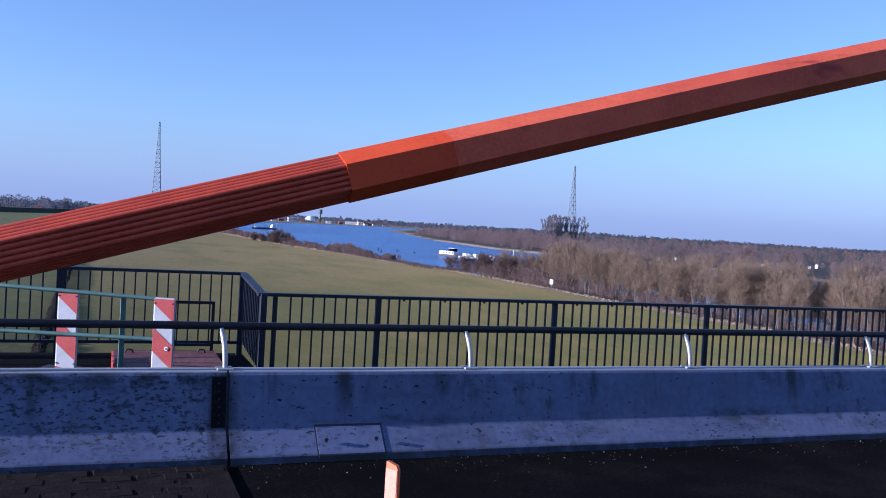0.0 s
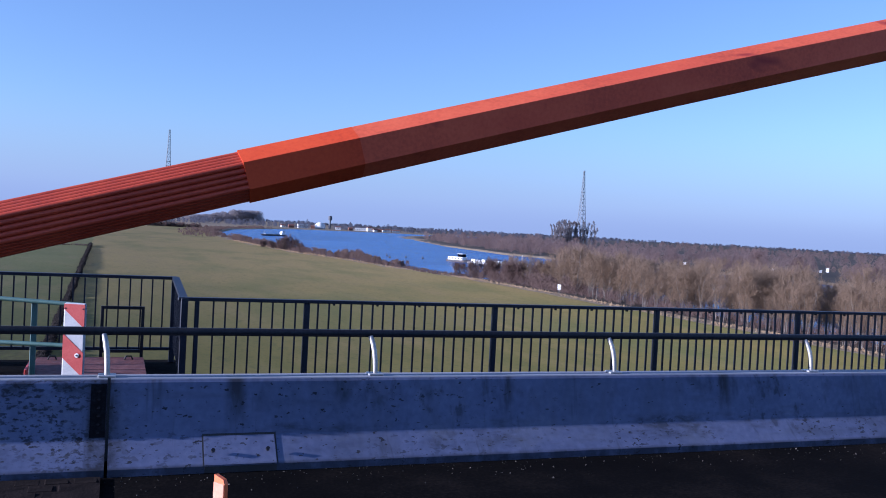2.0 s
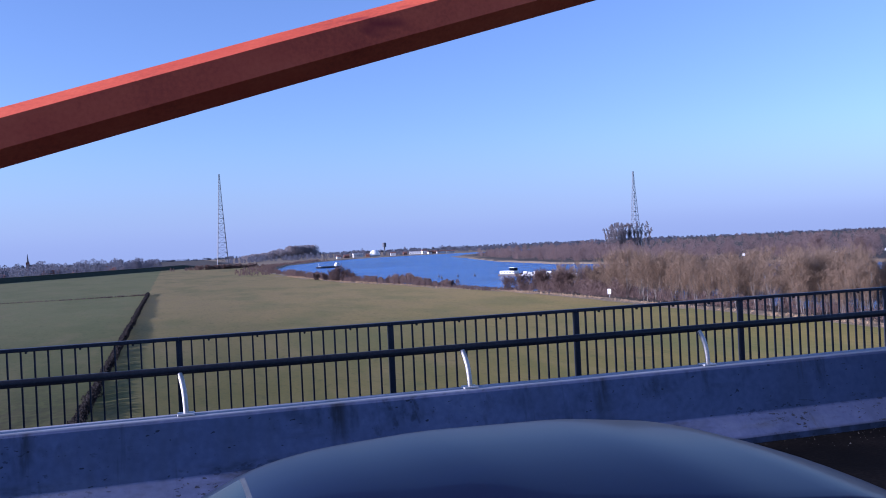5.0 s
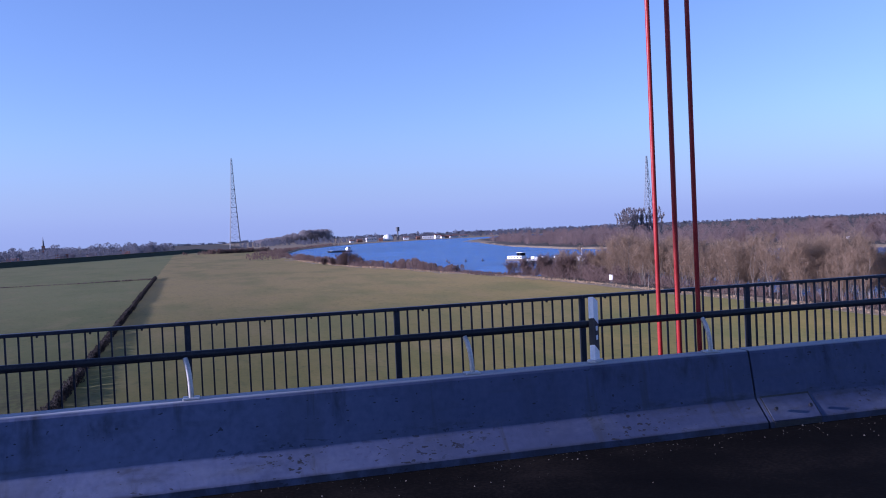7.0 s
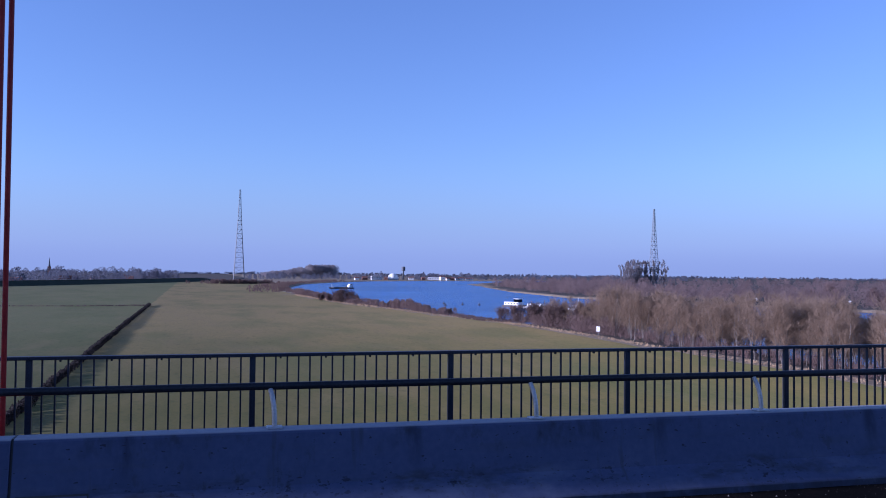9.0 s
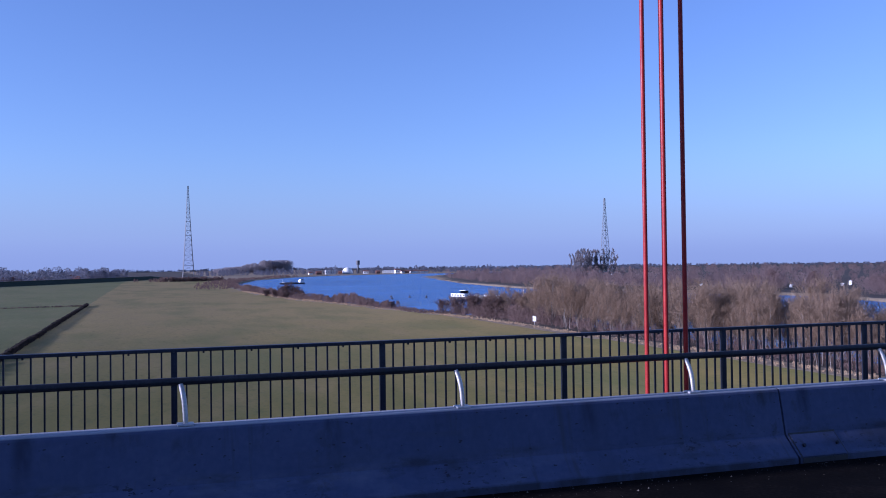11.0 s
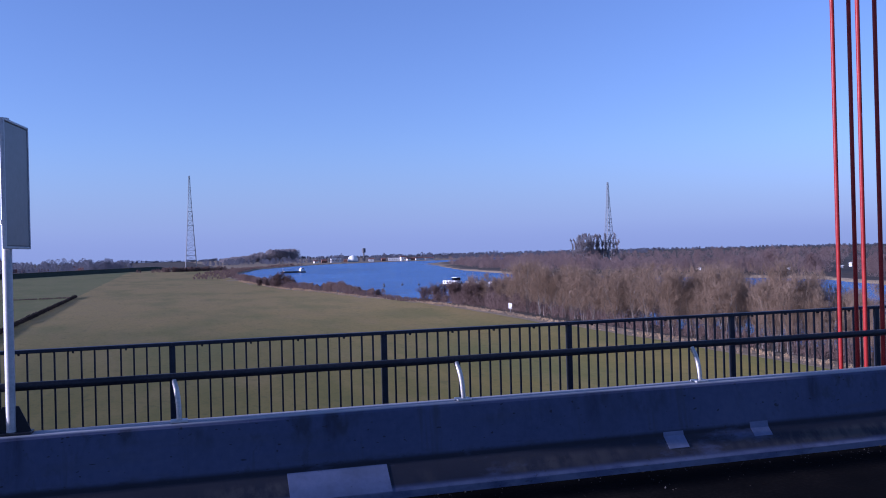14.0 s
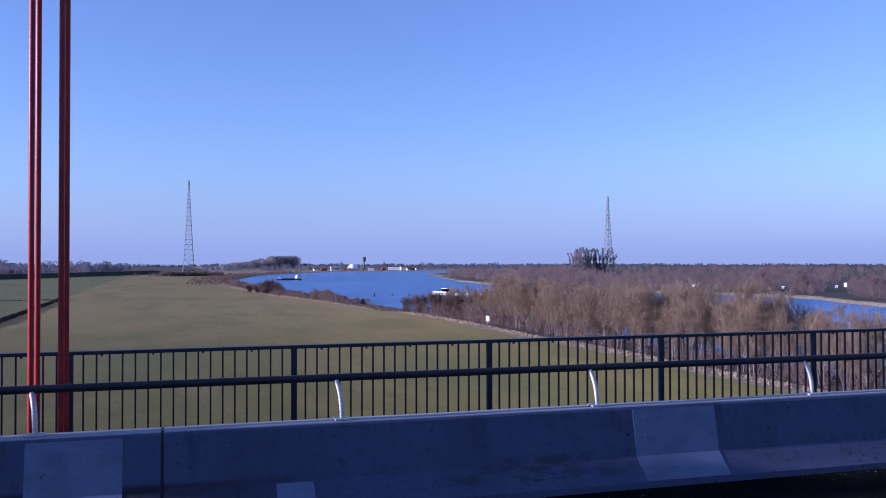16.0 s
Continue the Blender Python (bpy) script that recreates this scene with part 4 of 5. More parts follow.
def mast(x, y, top, half, label):
    height = top - GROUND
    t = thing("lattice_mast", label, "lattice mast", "river masts", at=(x, y, GROUND))
    spread = lambda z: half * (1 - z / height) ** 1.25 + 0.9
    corner = lambda k, z: (spread(z) * (1 if k in (0, 3) else -1), spread(z) * (1 if k in (0, 1) else -1), z)
    levels = [height * (1 - (1 - i / 22) ** 1.25) for i in range(23)]
    for k in range(4):
        part("leg", bars_mesh("leg", [(corner(k, a), corner(k, b), 0.55 - 0.25 * a / height) for a, b in zip(levels, levels[1:])], M["lattice"]), t)
    for k in range(4):
        q = (k + 1) % 4
        bars = []
        for i, (a, b) in enumerate(zip(levels, levels[1:])):
            bars.append((corner(k, b), corner(q, b), 0.28))
            bars.append((corner(k, a), corner(q, b), 0.2) if i % 2 else (corner(q, a), corner(k, b), 0.2))
        part("bracing", bars_mesh("bracing", bars, M["lattice"]), t)
    for k in range(4):
        cx, cy, _ = corner(k, 0)
        part("footing", (box(cx - 1.6, cx + 1.6, cy - 1.6, cy + 1.6, -0.5, 2.2, 0.1), M["render_wall"]), t)


mast(71, 1371, 122.9, 7.5, "tall slim grey steel lattice mast standing on the meadow")
mast(718, 1289, 106.2, 6.5, "tall slim grey steel lattice mast behind bare trees")


# ---- trees ----
def bare_tree(seed, height, spread, limbs, stems=1, twig=0.03, bare=0, rise=(0.7, 1.9)):
    """Returns (wood, twigs): bars for trunk and limbs, and thin blades for the twigs."""
    rnd = random.Random(seed)
    wood, blades = [], []

    def bend(d, amount, lift):
        v = d + Vector((rnd.gauss(0, amount), rnd.gauss(0, amount), rnd.gauss(0, amount) + lift))
        return v.normalized()

    def twigs(p, d, length, n):
        for _ in range(n):
            e = bend(d, 0.55, 0.28)
            q = p + e * length * rnd.uniform(0.5, 1.0)
            blades.append((p, q, twig))
            for j in range(6):
                f = bend(e, 0.5, 0.3)
                r = p.lerp(q, rnd.uniform(0.2, 1.0))
                g = f * length * rnd.uniform(0.3, 0.7)
                if j < 5:
                    blades.append((r, r + g, twig * 0.9))

    for s in range(stems):
        a = rnd.uniform(0, 6.283)
        base = Vector((math.cos(a), math.sin(a), 0)) * (0.25 * (stems - 1))
        d = (Vector((rnd.gauss(0, 0.07), rnd.gauss(0, 0.07), 1)) + base * 0.22).normalized()
        p, h, r = base, height * rnd.uniform(0.68, 1.0), 0.0095 * height
        steps = 8
        for i in range(steps):
            q = p + d * h / steps
            r1 = r * 0.83
            wood.append((p, q, r, r1))
            for _ in range(max(1, round(limbs / steps + rnd.uniform(-0.6, 0.6))) if i >= bare else 0):
                a = rnd.uniform(0, 6.283)
                out = Vector((math.cos(a), math.sin(a), rnd.uniform(*rise))).normalized()
                length = spread * (0.55 + 0.5 * math.sin(3.1 * min(1, (i + 0.6) / steps))) * rnd.uniform(0.6, 1.15)
                o, m = p.lerp(q, rnd.random()), out
                rr = r1 * 0.42
                for j in range(3):
                    e = o + m * length / 3
                    wood.append((o, e, rr, rr * 0.65))
                    for _ in range(2):
                        w = bend(m, 0.45, 0.35)
                        t = o.lerp(e, rnd.uniform(0.2, 1.0))
                        g = t + w * length * 0.42
                        blades.append((t, g, rr * 0.4))
                        twigs(g, w, length * 0.45, 3)
                        twigs(t.lerp(g, 0.5), w, length * 0.36, 2)
                    o, rr = e, rr * 0.65
                    m = bend(m, 0.2, 0.25)
                twigs(o, m, length * 0.4, 4)
            p, r = q, r1
            d = bend(d, 0.07, 0.06)
        twigs(p, d, spread * 0.35, 7)
    return wood, blades


def wood_mesh(name, wood, mat):
    verts, faces = [], []
    for a, b, r0, r1 in wood:
        d = (b - a).normalized()
        s = d.cross(Vector((0.37, 0.61, 0.12))).normalized()
        u = d.cross(s)
        n = len(verts)
        k = 5 if r0 > 0.05 else 3
        for p, r in ((a, r0), (b, r1)):
            for i in range(k):
                q = 6.2832 * i / k
                verts.append(tuple(p + (s * math.cos(q) + u * math.sin(q)) * r))
        for i in range(k):
            faces.append((n + i, n + (i + 1) % k, n + k + (i + 1) % k, n + k + i))
    return mesh_of(name, verts, faces, mat)


def blade_mesh(name, blades, mat):
    A = np.array([b[0] for b in blades], float)
    B = np.array([b[1] for b in blades], float)
    W = np.array([b[2] for b in blades])[:, None]
    rng = np.random.default_rng(len(blades))
    side = np.cross(B - A, rng.normal(size=A.shape))
    side /= np.linalg.norm(side, axis=1, keepdims=True) + 1e-9
    V = np.stack([A - side * W, A + side * W, B], 1).reshape(-1, 3)
    F = np.arange(len(blades) * 3).reshape(-1, 3)
    return mesh_of(name, V.tolist(), F.tolist(), mat)


def tree_model(seed, height, spread, limbs, label, stems=1, name="bare_tree", group="riverside trees", twig=0.03, mat="twig", bare=0, rise=(0.7, 1.9)):
    t = thing(name, label, "tree", group)
    wood, blades = bare_tree(seed, height, spread, limbs, stems, twig, bare, rise)
    part("trunk", wood_mesh("trunk", wood, M["bark"]), t)
    part("crown", blade_mesh("crown", blades, M[mat]), t, "soft brown brush of leafless twigs")
    return t


models = [tree_model(3, 15.0, 4.2, 15, "tall bare willow with pale stems on the river bank", 3, twig=0.022, bare=1),
          tree_model(8, 16.5, 3.4, 17, "slim bare poplar with many upright twigs", 2, twig=0.022, bare=2),
          tree_model(15, 13.0, 4.6, 12, "broad bare willow with several stems", 4, twig=0.022, bare=1),
          tree_model(21, 15.0, 4.0, 15, "bare riverside tree with reddish brown twigs", 3, twig=0.022, bare=2)]
poplar = tree_model(44, 17.0, 2.0, 12, "tall slim bare poplar standing beside the lattice mast", 2, "bare_poplar", "far poplars", twig=0.08, mat="poplar", rise=(2.2, 4.5))
shrub = tree_model(31, 6.0, 3.0, 8, "low bare willow shrub on the river bank", 5, "willow_shrub", "bank shrubs", twig=0.028, mat="scrub")
bush = tree_model(37, 9.0, 4.2, 8, "broad bare bush on the bank beside the meadow", 6, "bank_bush", "bank bushes", twig=0.075, mat="scrub")


def scaled(x, y, z, turn, s):
    return pose(x, y, z, 0, 0, turn) @ Matrix.Scale(s, 4)


rnd = random.Random(5)
spots = []
tries = 0
while len(spots) < 164 and tries < 20000:           # flooded willow belt between meadow and river
    tries += 1
    y = 118 + 214 * rnd.random()
    x = 147.5 + (34 if y < 300 else 18) * rnd.random() ** 1.25
    if x - 46.5 > 0.775 * y:
        continue
    if all((x - a) ** 2 + (y - b) ** 2 > 19 for a, b in spots):
        spots.append((x, y))
spots += [(149.5, 117), (151.0, 124), (150.0, 131), (155.5, 129), (159.0, 136), (153.5, 120),
          (148.5, 110), (151.5, 114), (157.0, 127), (161.5, 141), (166, 141), (163, 134), (171, 147), (168, 150), (160, 130), (175, 154)]      # lower clump at the belt's end
used = [False] * 4
for i, (x, y) in enumerate(spots):
    k = rnd.randrange(4)
    s = rnd.uniform(0.84, 1.12) * (0.58 + 0.42 * min(1, (335 - y) / 50)) * (0.84 if i >= len(spots) - 16 else 1)
    z = GROUND - 0.4 if x < float(left_bank(y)) - 3 else WATER - 1.0
    m = scaled(x, y, z, rnd.uniform(0, 360), s)
    if used[k]:
        copy_thing(models[k], m)
    else:
        used[k] = True
        models[k].matrix_basis = m
shrub_spots = [(139, 354, 0.9), (142, 340, 1.25), (146, 328, 1.45), (150, 344, 1.1), (147, 314, 1.45), (151, 302, 1.6), (144.5, 320, 1.2), (145.5, 334, 1.3), (150, 322, 1.4),
               (152, 112, 0.8), (154, 118, 0.9), (150, 106, 0.7), (157, 124, 0.9)]
for i, (x, y, s) in enumerate(shrub_spots):
    m = scaled(x, y, GROUND - 0.6, 47 * i, s)
    if i:
        copy_thing(shrub, m)
    else:
        shrub.matrix_basis = m
for i, (x, y, s) in enumerate(((106, 582, 0.9), (110, 576, 0.85), (104, 590, 0.75), (101, 606, 0.6), (113, 568, 0.65), (98, 622, 0.55))):
    m = scaled(x, y, GROUND - 0.8, 61 * i, s)
    if i:
        copy_thing(bush, m)
    else:
        bush.matrix_basis = m
# tall poplars by the far mast
for i in range(30):
    m = scaled(505 + 59 * (i + 0.8 * rnd.random()) / 30, 985 + rnd.uniform(-20, 20), GROUND, 31 * i, rnd.uniform(1.46, 1.64) if i > 2 else 1.36)
    if i:
        copy_thing(poplar, m)
    else:
        poplar.matrix_basis = m


# ---- far woods, hedges, reeds ----
DIKE_Y = [100, 700, 1100, 1238, 1400, 1560, 1700, 1780]      # foot of the flood dike
DIKE_X = [-650, -370, -178, -115, -50, 8, 50, 66]


def clumps(spots, per, width, seed, long=0.16):
    """Blades that fill upright crowns; spots: (x, y, z, height, radius)."""
    rng = np.random.default_rng(seed)
    P = np.repeat(np.array(spots, float), per, 0)
    n = len(P)
    f = rng.random(n) ** 0.8
    prof = np.sin(np.pi * np.clip(0.12 + 0.86 * f, 0, 1)) ** 0.7
    a = rng.random(n) * 6.283
    r = np.sqrt(rng.random(n)) * prof * P[:, 4]
    A = np.stack([P[:, 0] + np.cos(a) * r, P[:, 1] + np.sin(a) * r, P[:, 2] + P[:, 3] * (0.05 + 0.85 * f)], 1)
    D = np.stack([np.cos(a) * 0.35 + rng.normal(0, 0.3, n), np.sin(a) * 0.35 + rng.normal(0, 0.3, n), 0.9 * long / 0.16 + rng.normal(0, 0.25, n)], 1)
    B = A + D * (P[:, 3] * long * rng.uniform(0.6, 1.3, n))[:, None]
    side = np.cross(D, np.array([-0.6, -0.7, 0.35]) + rng.normal(0, 0.20 if long < 0.1 else 0.42, D.shape))
    side /= np.linalg.norm(side, axis=1, keepdims=True) + 1e-9
    w = (width * rng.uniform(0.6, 1.4, n))[:, None]
    V = np.stack([A - side * w, A + side * w, B], 1).reshape(-1, 3)
    return V.tolist(), np.arange(3 * n).reshape(-1, 3).tolist()


def stuff(name, label, category, spots, per, width, mat, seed):
    v, f = clumps(spots, per, width, seed, 0.09 if mat in ("farwood", "hazewood", "poplar") else 0.16)
    ob = new(name, mesh_of(name, v, f, M[mat]))
    return tagged(ob, label, category, kind="stuff")


HUTS = ((566, 590), (540, 570), (485, 562), (452, 630))


def in_glade(x, y, a, b):
    """True in the narrow clearing that runs from a hut down to the river."""
    d = math.hypot(a - 25, b - 5)
    ux, uy = (25 - a) / d, (5 - b) / d
    along = (x - a) * ux + (y - b) * uy
    return -4 < along < 260 and abs((x - a) * uy - (y - b) * ux) < 4.5 + 0.02 * along


def wood_spots(n, place, low, high, seed, vary=0.6):
    r = random.Random(seed)
    out = []
    for _ in range(n):
        x, y = place(r)
        if any(in_glade(x, y, a, b) for a, b in HUTS):
            continue
        h = r.uniform(low, high) * (0.88 + vary * noise.noise(Vector((x / 55, y / 55, seed))))
        out.append((x, y, GROUND - 0.3, h, h * r.uniform(0.26, 0.40)))
    return out


stuff("far_bank_wood", "bare brown wood along the far river bank", "wood",
      wood_spots(800, lambda r: (lambda y: (float(right_bank(y)) + 22 + 150 * r.random() ** 1.5, y))(150 + 1150 * r.random()), 8.5, 14.5, 1, 0.9), 330, 0.13, "farwood", 1)
stuff("inland_wood", "hazy bare wood beyond the far bank", "wood",
      wood_spots(1200, lambda r: (lambda a, y: (max(float(right_bank(y)) + 60, y * math.tan(a)), y))(r.uniform(0.32, 1.02), 300 + 1700 * r.random() ** 1.3), 9.5, 15, 2, 0.9), 210, 0.26, "farwood", 2)
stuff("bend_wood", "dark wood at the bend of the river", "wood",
      wood_spots(360, lambda r: (lambda x: (x, 2060 + 0.25 * (x - 300) + r.uniform(0, 220)))(120 + 1380 * r.random() ** 1.3), 11, 19, 3), 150, 0.8, "hazewood", 3)
stuff("bend_copse", "tall square copse at the bend of the river", "wood",
      wood_spots(110, lambda r: (r.uniform(338, 422), r.uniform(2760, 2850)), 43, 48, 4, 0.1), 220, 1.1, "poplar", 4)
stuff("copse_flank", "lower wood falling away beside the copse", "wood",
      [(x, y, z, h * (0.45 + 0.55 * (x - 195) / 145), r) for x, y, z, h, r in wood_spots(130, lambda r: (r.uniform(195, 342), r.uniform(2760, 2850)), 33, 41, 14, 0.3)], 150, 1.1, "poplar", 14)
stuff("point_scrub", "low scrub on the near bank beyond the meadow", "scrub",
      wood_spots(900, lambda r: (lambda y: (float(left_bank(y)) - 4 - 45 * r.random() ** 1.4, y))(r.uniform(840, 1750)), 1.4, 4, 5), 70, 0.25, "scrub", 5)
stuff("mast_foot_scrub", "dark low scrub round the foot of the lattice mast", "scrub",
      wood_spots(150, lambda r: (71 + r.gauss(0, 22), 1352 + r.uniform(-14, 14)), 4, 7, 15), 110, 0.35, "scrub", 15)
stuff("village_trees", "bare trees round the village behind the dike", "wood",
      wood_spots(800, lambda r: (lambda y, f: (float(np.interp(y, DIKE_Y, DIKE_X)) - 60 - 420 * f, y + 120 * f))(r.uniform(620, 1660), r.random() ** 2.4), 15, 25, 6), 170, 0.6, "hazewood", 6)
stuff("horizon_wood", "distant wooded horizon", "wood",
      wood_spots(2200, lambda r: (lambda a: (4200 * math.sin(a), 4200 * math.cos(a)))(r.uniform(-0.75, 1.15)), 8, 15, 7, 0.4), 40, 3.5, "hazewood", 7)
stuff("field_hedge", "dry brown bramble hedge along a field ditch", "hedge",
      wood_spots(1400, lambda r: (lambda y: (hedge_x(y) + r.gauss(0, 0.25), y))(80 + 455 * r.random() ** 1.3), 1.5, 2.0, 8, 0.2), 68, 0.12, "hedge", 8)
stuff("bank_scrub", "purplish bare scrub in a strip along the river bank", "scrub",
      wood_spots(620, lambda r: (lambda y: (float(left_bank(y)) - 1 - 9 * r.random(), y))(415 + 380 * r.random()), 2.2, 4.6, 9, 1.5), 150, 0.09, "scrub", 9)
stuff("bank_reeds", "reddish dry reeds along the water's edge", "reeds",
      wood_spots(320, lambda r: (lambda y: (float(left_bank(y)) - r.uniform(-1, 9), y))(345 + 80 * r.random()), 0.6, 1.5, 19), 70, 0.09, "scrub", 19)
stuff("undergrowth", "tangled brown undergrowth between the riverside trees", "undergrowth",
      wood_spots(620, lambda r: (147 + 13 * r.random(), 108 + 225 * r.random()), 1.3, 4.2, 16), 90, 0.05, "scrub", 16)
stuff("bank_thicket", "dark bare thicket where the riverside trees begin", "scrub",
      wood_spots(190, lambda r: (lambda y: (float(meadow_edge(y)) + 3 + 12 * r.random(), y))(268 + 92 * r.random()), 3.0, 6.5, 21), 150, 0.05, "scrub", 21)
stuff("far_bank_grass", "dry tan grass between meadow and bank scrub", "grass",
      wood_spots(700, lambda r: (lambda y: (float(meadow_edge(y)) - r.uniform(-1.5, 2.5), y))(330 + 420 * r.random()), 0.7, 1.3, 20), 60, 0.14, "drygrass", 20)
stuff("bank_grass", "dry tan grass along the path under the trees", "grass",
      wood_spots(900, lambda r: (lambda y: (float(meadow_edge(y)) - r.uniform(-2.5, 2.0), y))(85 + 330 * r.random()), 0.4, 0.9, 10), 45, 0.04, "drygrass", 10)
stuff("ditch_edge", "thin dark ditch line across the pasture", "grass",
      wood_spots(900, lambda r: (r.uniform(-260, -12), 522.5 + r.gauss(0, 0.3)), 0.8, 1.1, 11), 20, 0.16, "scrub", 11)


def far_hill():
    """A long low ridge beyond the woods."""
    verts, faces = [], []
    n = 60
    for i in range(n + 1):
        a = 0.70 + 0.55 * i / n
        top = 25 * math.sin(math.pi * min(1, i / 34) / 2) ** 2 + 3 * noise.noise(Vector((i * 0.25, 0, 0)))
        for rad, z in ((4150, 0), (4400, top), (4700, 0)):
            verts.append((rad * math.sin(a), rad * math.cos(a), GROUND - 0.5 + max(0.0, z)))
    for i in range(n):
        for k in range(2):
            c = 3 * i + k
            faces.append((c, c + 3, c + 4, c + 1))
    tagged(new("far_hill", mesh_of("far_hill", verts, faces, M["hazewood"], smooth=True)), "long low wooded ridge on the horizon", "hill", kind="structure")


far_hill()


# ---- dike ----
def dike():
    verts, faces = [], []
    N = 60
    for i in range(N + 1):
        y = 100 + 1680 * i / N
        p = Vector((float(np.interp(y, DIKE_Y, DIKE_X)), y))
        q = Vector((float(np.interp(y + 10, DIKE_Y, DIKE_X)), y + 10))
        d = (q - p).normalized() if i < N else d
        n = Vector((d.y, -d.x))
        h = 6.2 * min(1, (1 - i / N) * 12)
        for off, z in ((0, 0), (17, h), (22, h), (40, 0)):
            q = p - n * off
            verts.append((q.x, q.y, GROUND - 0.2 + z))
    for i in range(N):
        for k in range(3):
            c = 4 * i + k
            faces.append((c, c + 4, c + 5, c + 1))
    ob = new("dike", mesh_of("dike", verts, faces, [M["shaded_dike_grass"], M["bank"]], [1 if k % 3 == 1 else 0 for k in range(len(faces))]))
    tagged(ob, "long grassy flood dike with a pale track along its crest", "dike", kind="structure")


dike()


# ---- buildings far off ----
def house(x, y, w, d, h, roof_h, turn, wall="render_wall", top="roof", name="far_house", label="small white house with a tiled roof near the river", group="far houses"):
    t = thing(name, label, "house", group, at=(x, y, GROUND))
    part("wall", (box(-w / 2, w / 2, -d / 2, d / 2, -0.2, h), M[wall]), t)
    bm = bmesh.new()
    e = 0.5
    lo = [bm.verts.new(v) for v in ((-w / 2 - e, -d / 2 - e, h), (w / 2 + e, -d / 2 - e, h), (w / 2 + e, d / 2 + e, h), (-w / 2 - e, d / 2 + e, h))]
    r = [bm.verts.new((-w / 2 - e, 0, h + roof_h)), bm.verts.new((w / 2 + e, 0, h + roof_h))]
    bm.faces.new((lo[0], lo[1], r[1], r[0]))
    bm.faces.new((lo[2], lo[3], r[0], r[1]))
    bm.faces.new((lo[1], lo[2], r[1]))
    bm.faces.new((lo[3], lo[0], r[0]))
    bm.faces.new(lo[::-1])
    part("roof", (bm, M[top]), t)
    win = as_mesh("window", box(-0.7, 0.7, -0.04, 0.04, -0.8, 0.8), M["glass"])
    for k in range(max(2, int(w / 4))):
        part("window", win, t, "", pose(-w / 2 + (k + 0.5) * w / max(2, int(w / 4)), -d / 2, h * 0.55))
    t.rotation_euler.z = radians(turn)
    return t


hr = random.Random(12)
for k, (x, w, h) in enumerate(((366, 9, 4), (386, 12, 5), (421, 24, 9), (440, 9, 5), (505, 12, 6), (536, 9, 5), (577, 34, 6), (590, 11, 8), (602, 9, 4), (614, 13, 5),
                               (629, 10, 4), (641, 12, 5), (655, 9, 4), (668, 11, 4))):
    bright = k in (2, 6, 8, 10, 12)
    house(x, (2062 if w > 20 else 2034) + 0.25 * (x - 300) + hr.uniform(0, 12), w, 10, h, 1.0 if w > 20 else hr.uniform(2, 3.5), hr.uniform(-15, 15), wall="render_wall" if bright else hr.choice(("render_wall", "brick")),
          top="render_wall" if w > 20 else "roof", label="pale building by the water at the river bend" if bright else "small building by the water at the river bend", group="river bend buildings", name="far_building")


def storage_dome():
    t = thing("storage_dome", "large white storage dome in the town by the river", "dome", at=(464, 2108, GROUND))
    bm = bmesh.new()
    bmesh.ops.create_uvsphere(bm, u_segments=28, v_segments=14, radius=1)
    bmesh.ops.delete(bm, geom=[v for v in bm.verts if v.co.z < -0.2], context="VERTS")
    for v in bm.verts:
        v.co = Vector((v.co.x * 13, v.co.y * 13, 3 + v.co.z * 13))
    for f in bm.faces:
        f.smooth = True
    part("shell", (bm, M["render_wall"]), t)
    part("ring_wall", (tube([(0, 0, -0.3), (0, 0, 3)], 13.2, 28), M["alu"]), t)


storage_dome()
for k in range(16):
    house(float(np.interp(880 + 45 * k, DIKE_Y, DIKE_X)) - 62 - hr.uniform(0, 45), 880 + 45 * k, hr.uniform(11, 18), 10, hr.uniform(4, 6), hr.uniform(4, 5.5), hr.uniform(-30, 30),
          wall=hr.choice(("render_wall", "brick")), label="village house with a steep roof behind the dike", group="village houses")
for k, (x, y) in enumerate(HUTS):
    house(x, y, 2.6, 2.2, 3.0 if k < 1 else 1.7, 0.5, 40 + hr.uniform(-10, 10), top="render_wall", name="caravan_hut", label="small white hut on the far river bank", group="far bank huts")


def church():
    t = thing("church", "village church with a slender slate spire", "church", at=(-272, 1990, GROUND))
    part("nave", (box(-14, 14, -6, 6, -0.2, 12), M["brick"]), t)
    part("tower", (box(-19, -13, -3, 3, -0.2, 24), M["brick"]), t)
    part("spire", (tube([(-16, 0, 24), (-16, 0, 43)], 2.3, 8, r1=0.12), M["slate"]), t)
    bm = bmesh.new()
    v = [bm.verts.new(p) for p in ((-14, -6.6, 12), (14.5, -6.6, 12), (14.5, 6.6, 12), (-14, 6.6, 12), (-14, 0, 19), (14.5, 0, 19))]
    for f in ((0, 1, 5, 4), (2, 3, 4, 5), (1, 2, 5), (3, 0, 4)):
        bm.faces.new([v[i] for i in f])
    part("roof", (bm, M["slate"]), t)


church()


def water_tower(x, y):
    t = thing("water_tower", "slender grey water tower on the horizon", "water tower", at=(x, y, GROUND))
    part("shaft", (tube([(0, 0, -0.5), (0, 0, 24)], 2.0, 10), M["lattice"]), t)
    part("tank", (tube([(0, 0, 22), (0, 0, 24), (0, 0, 31), (0, 0, 33)], 5.0, 14), M["slate"]), t, "dark round tank")


water_tower(519, 2240)


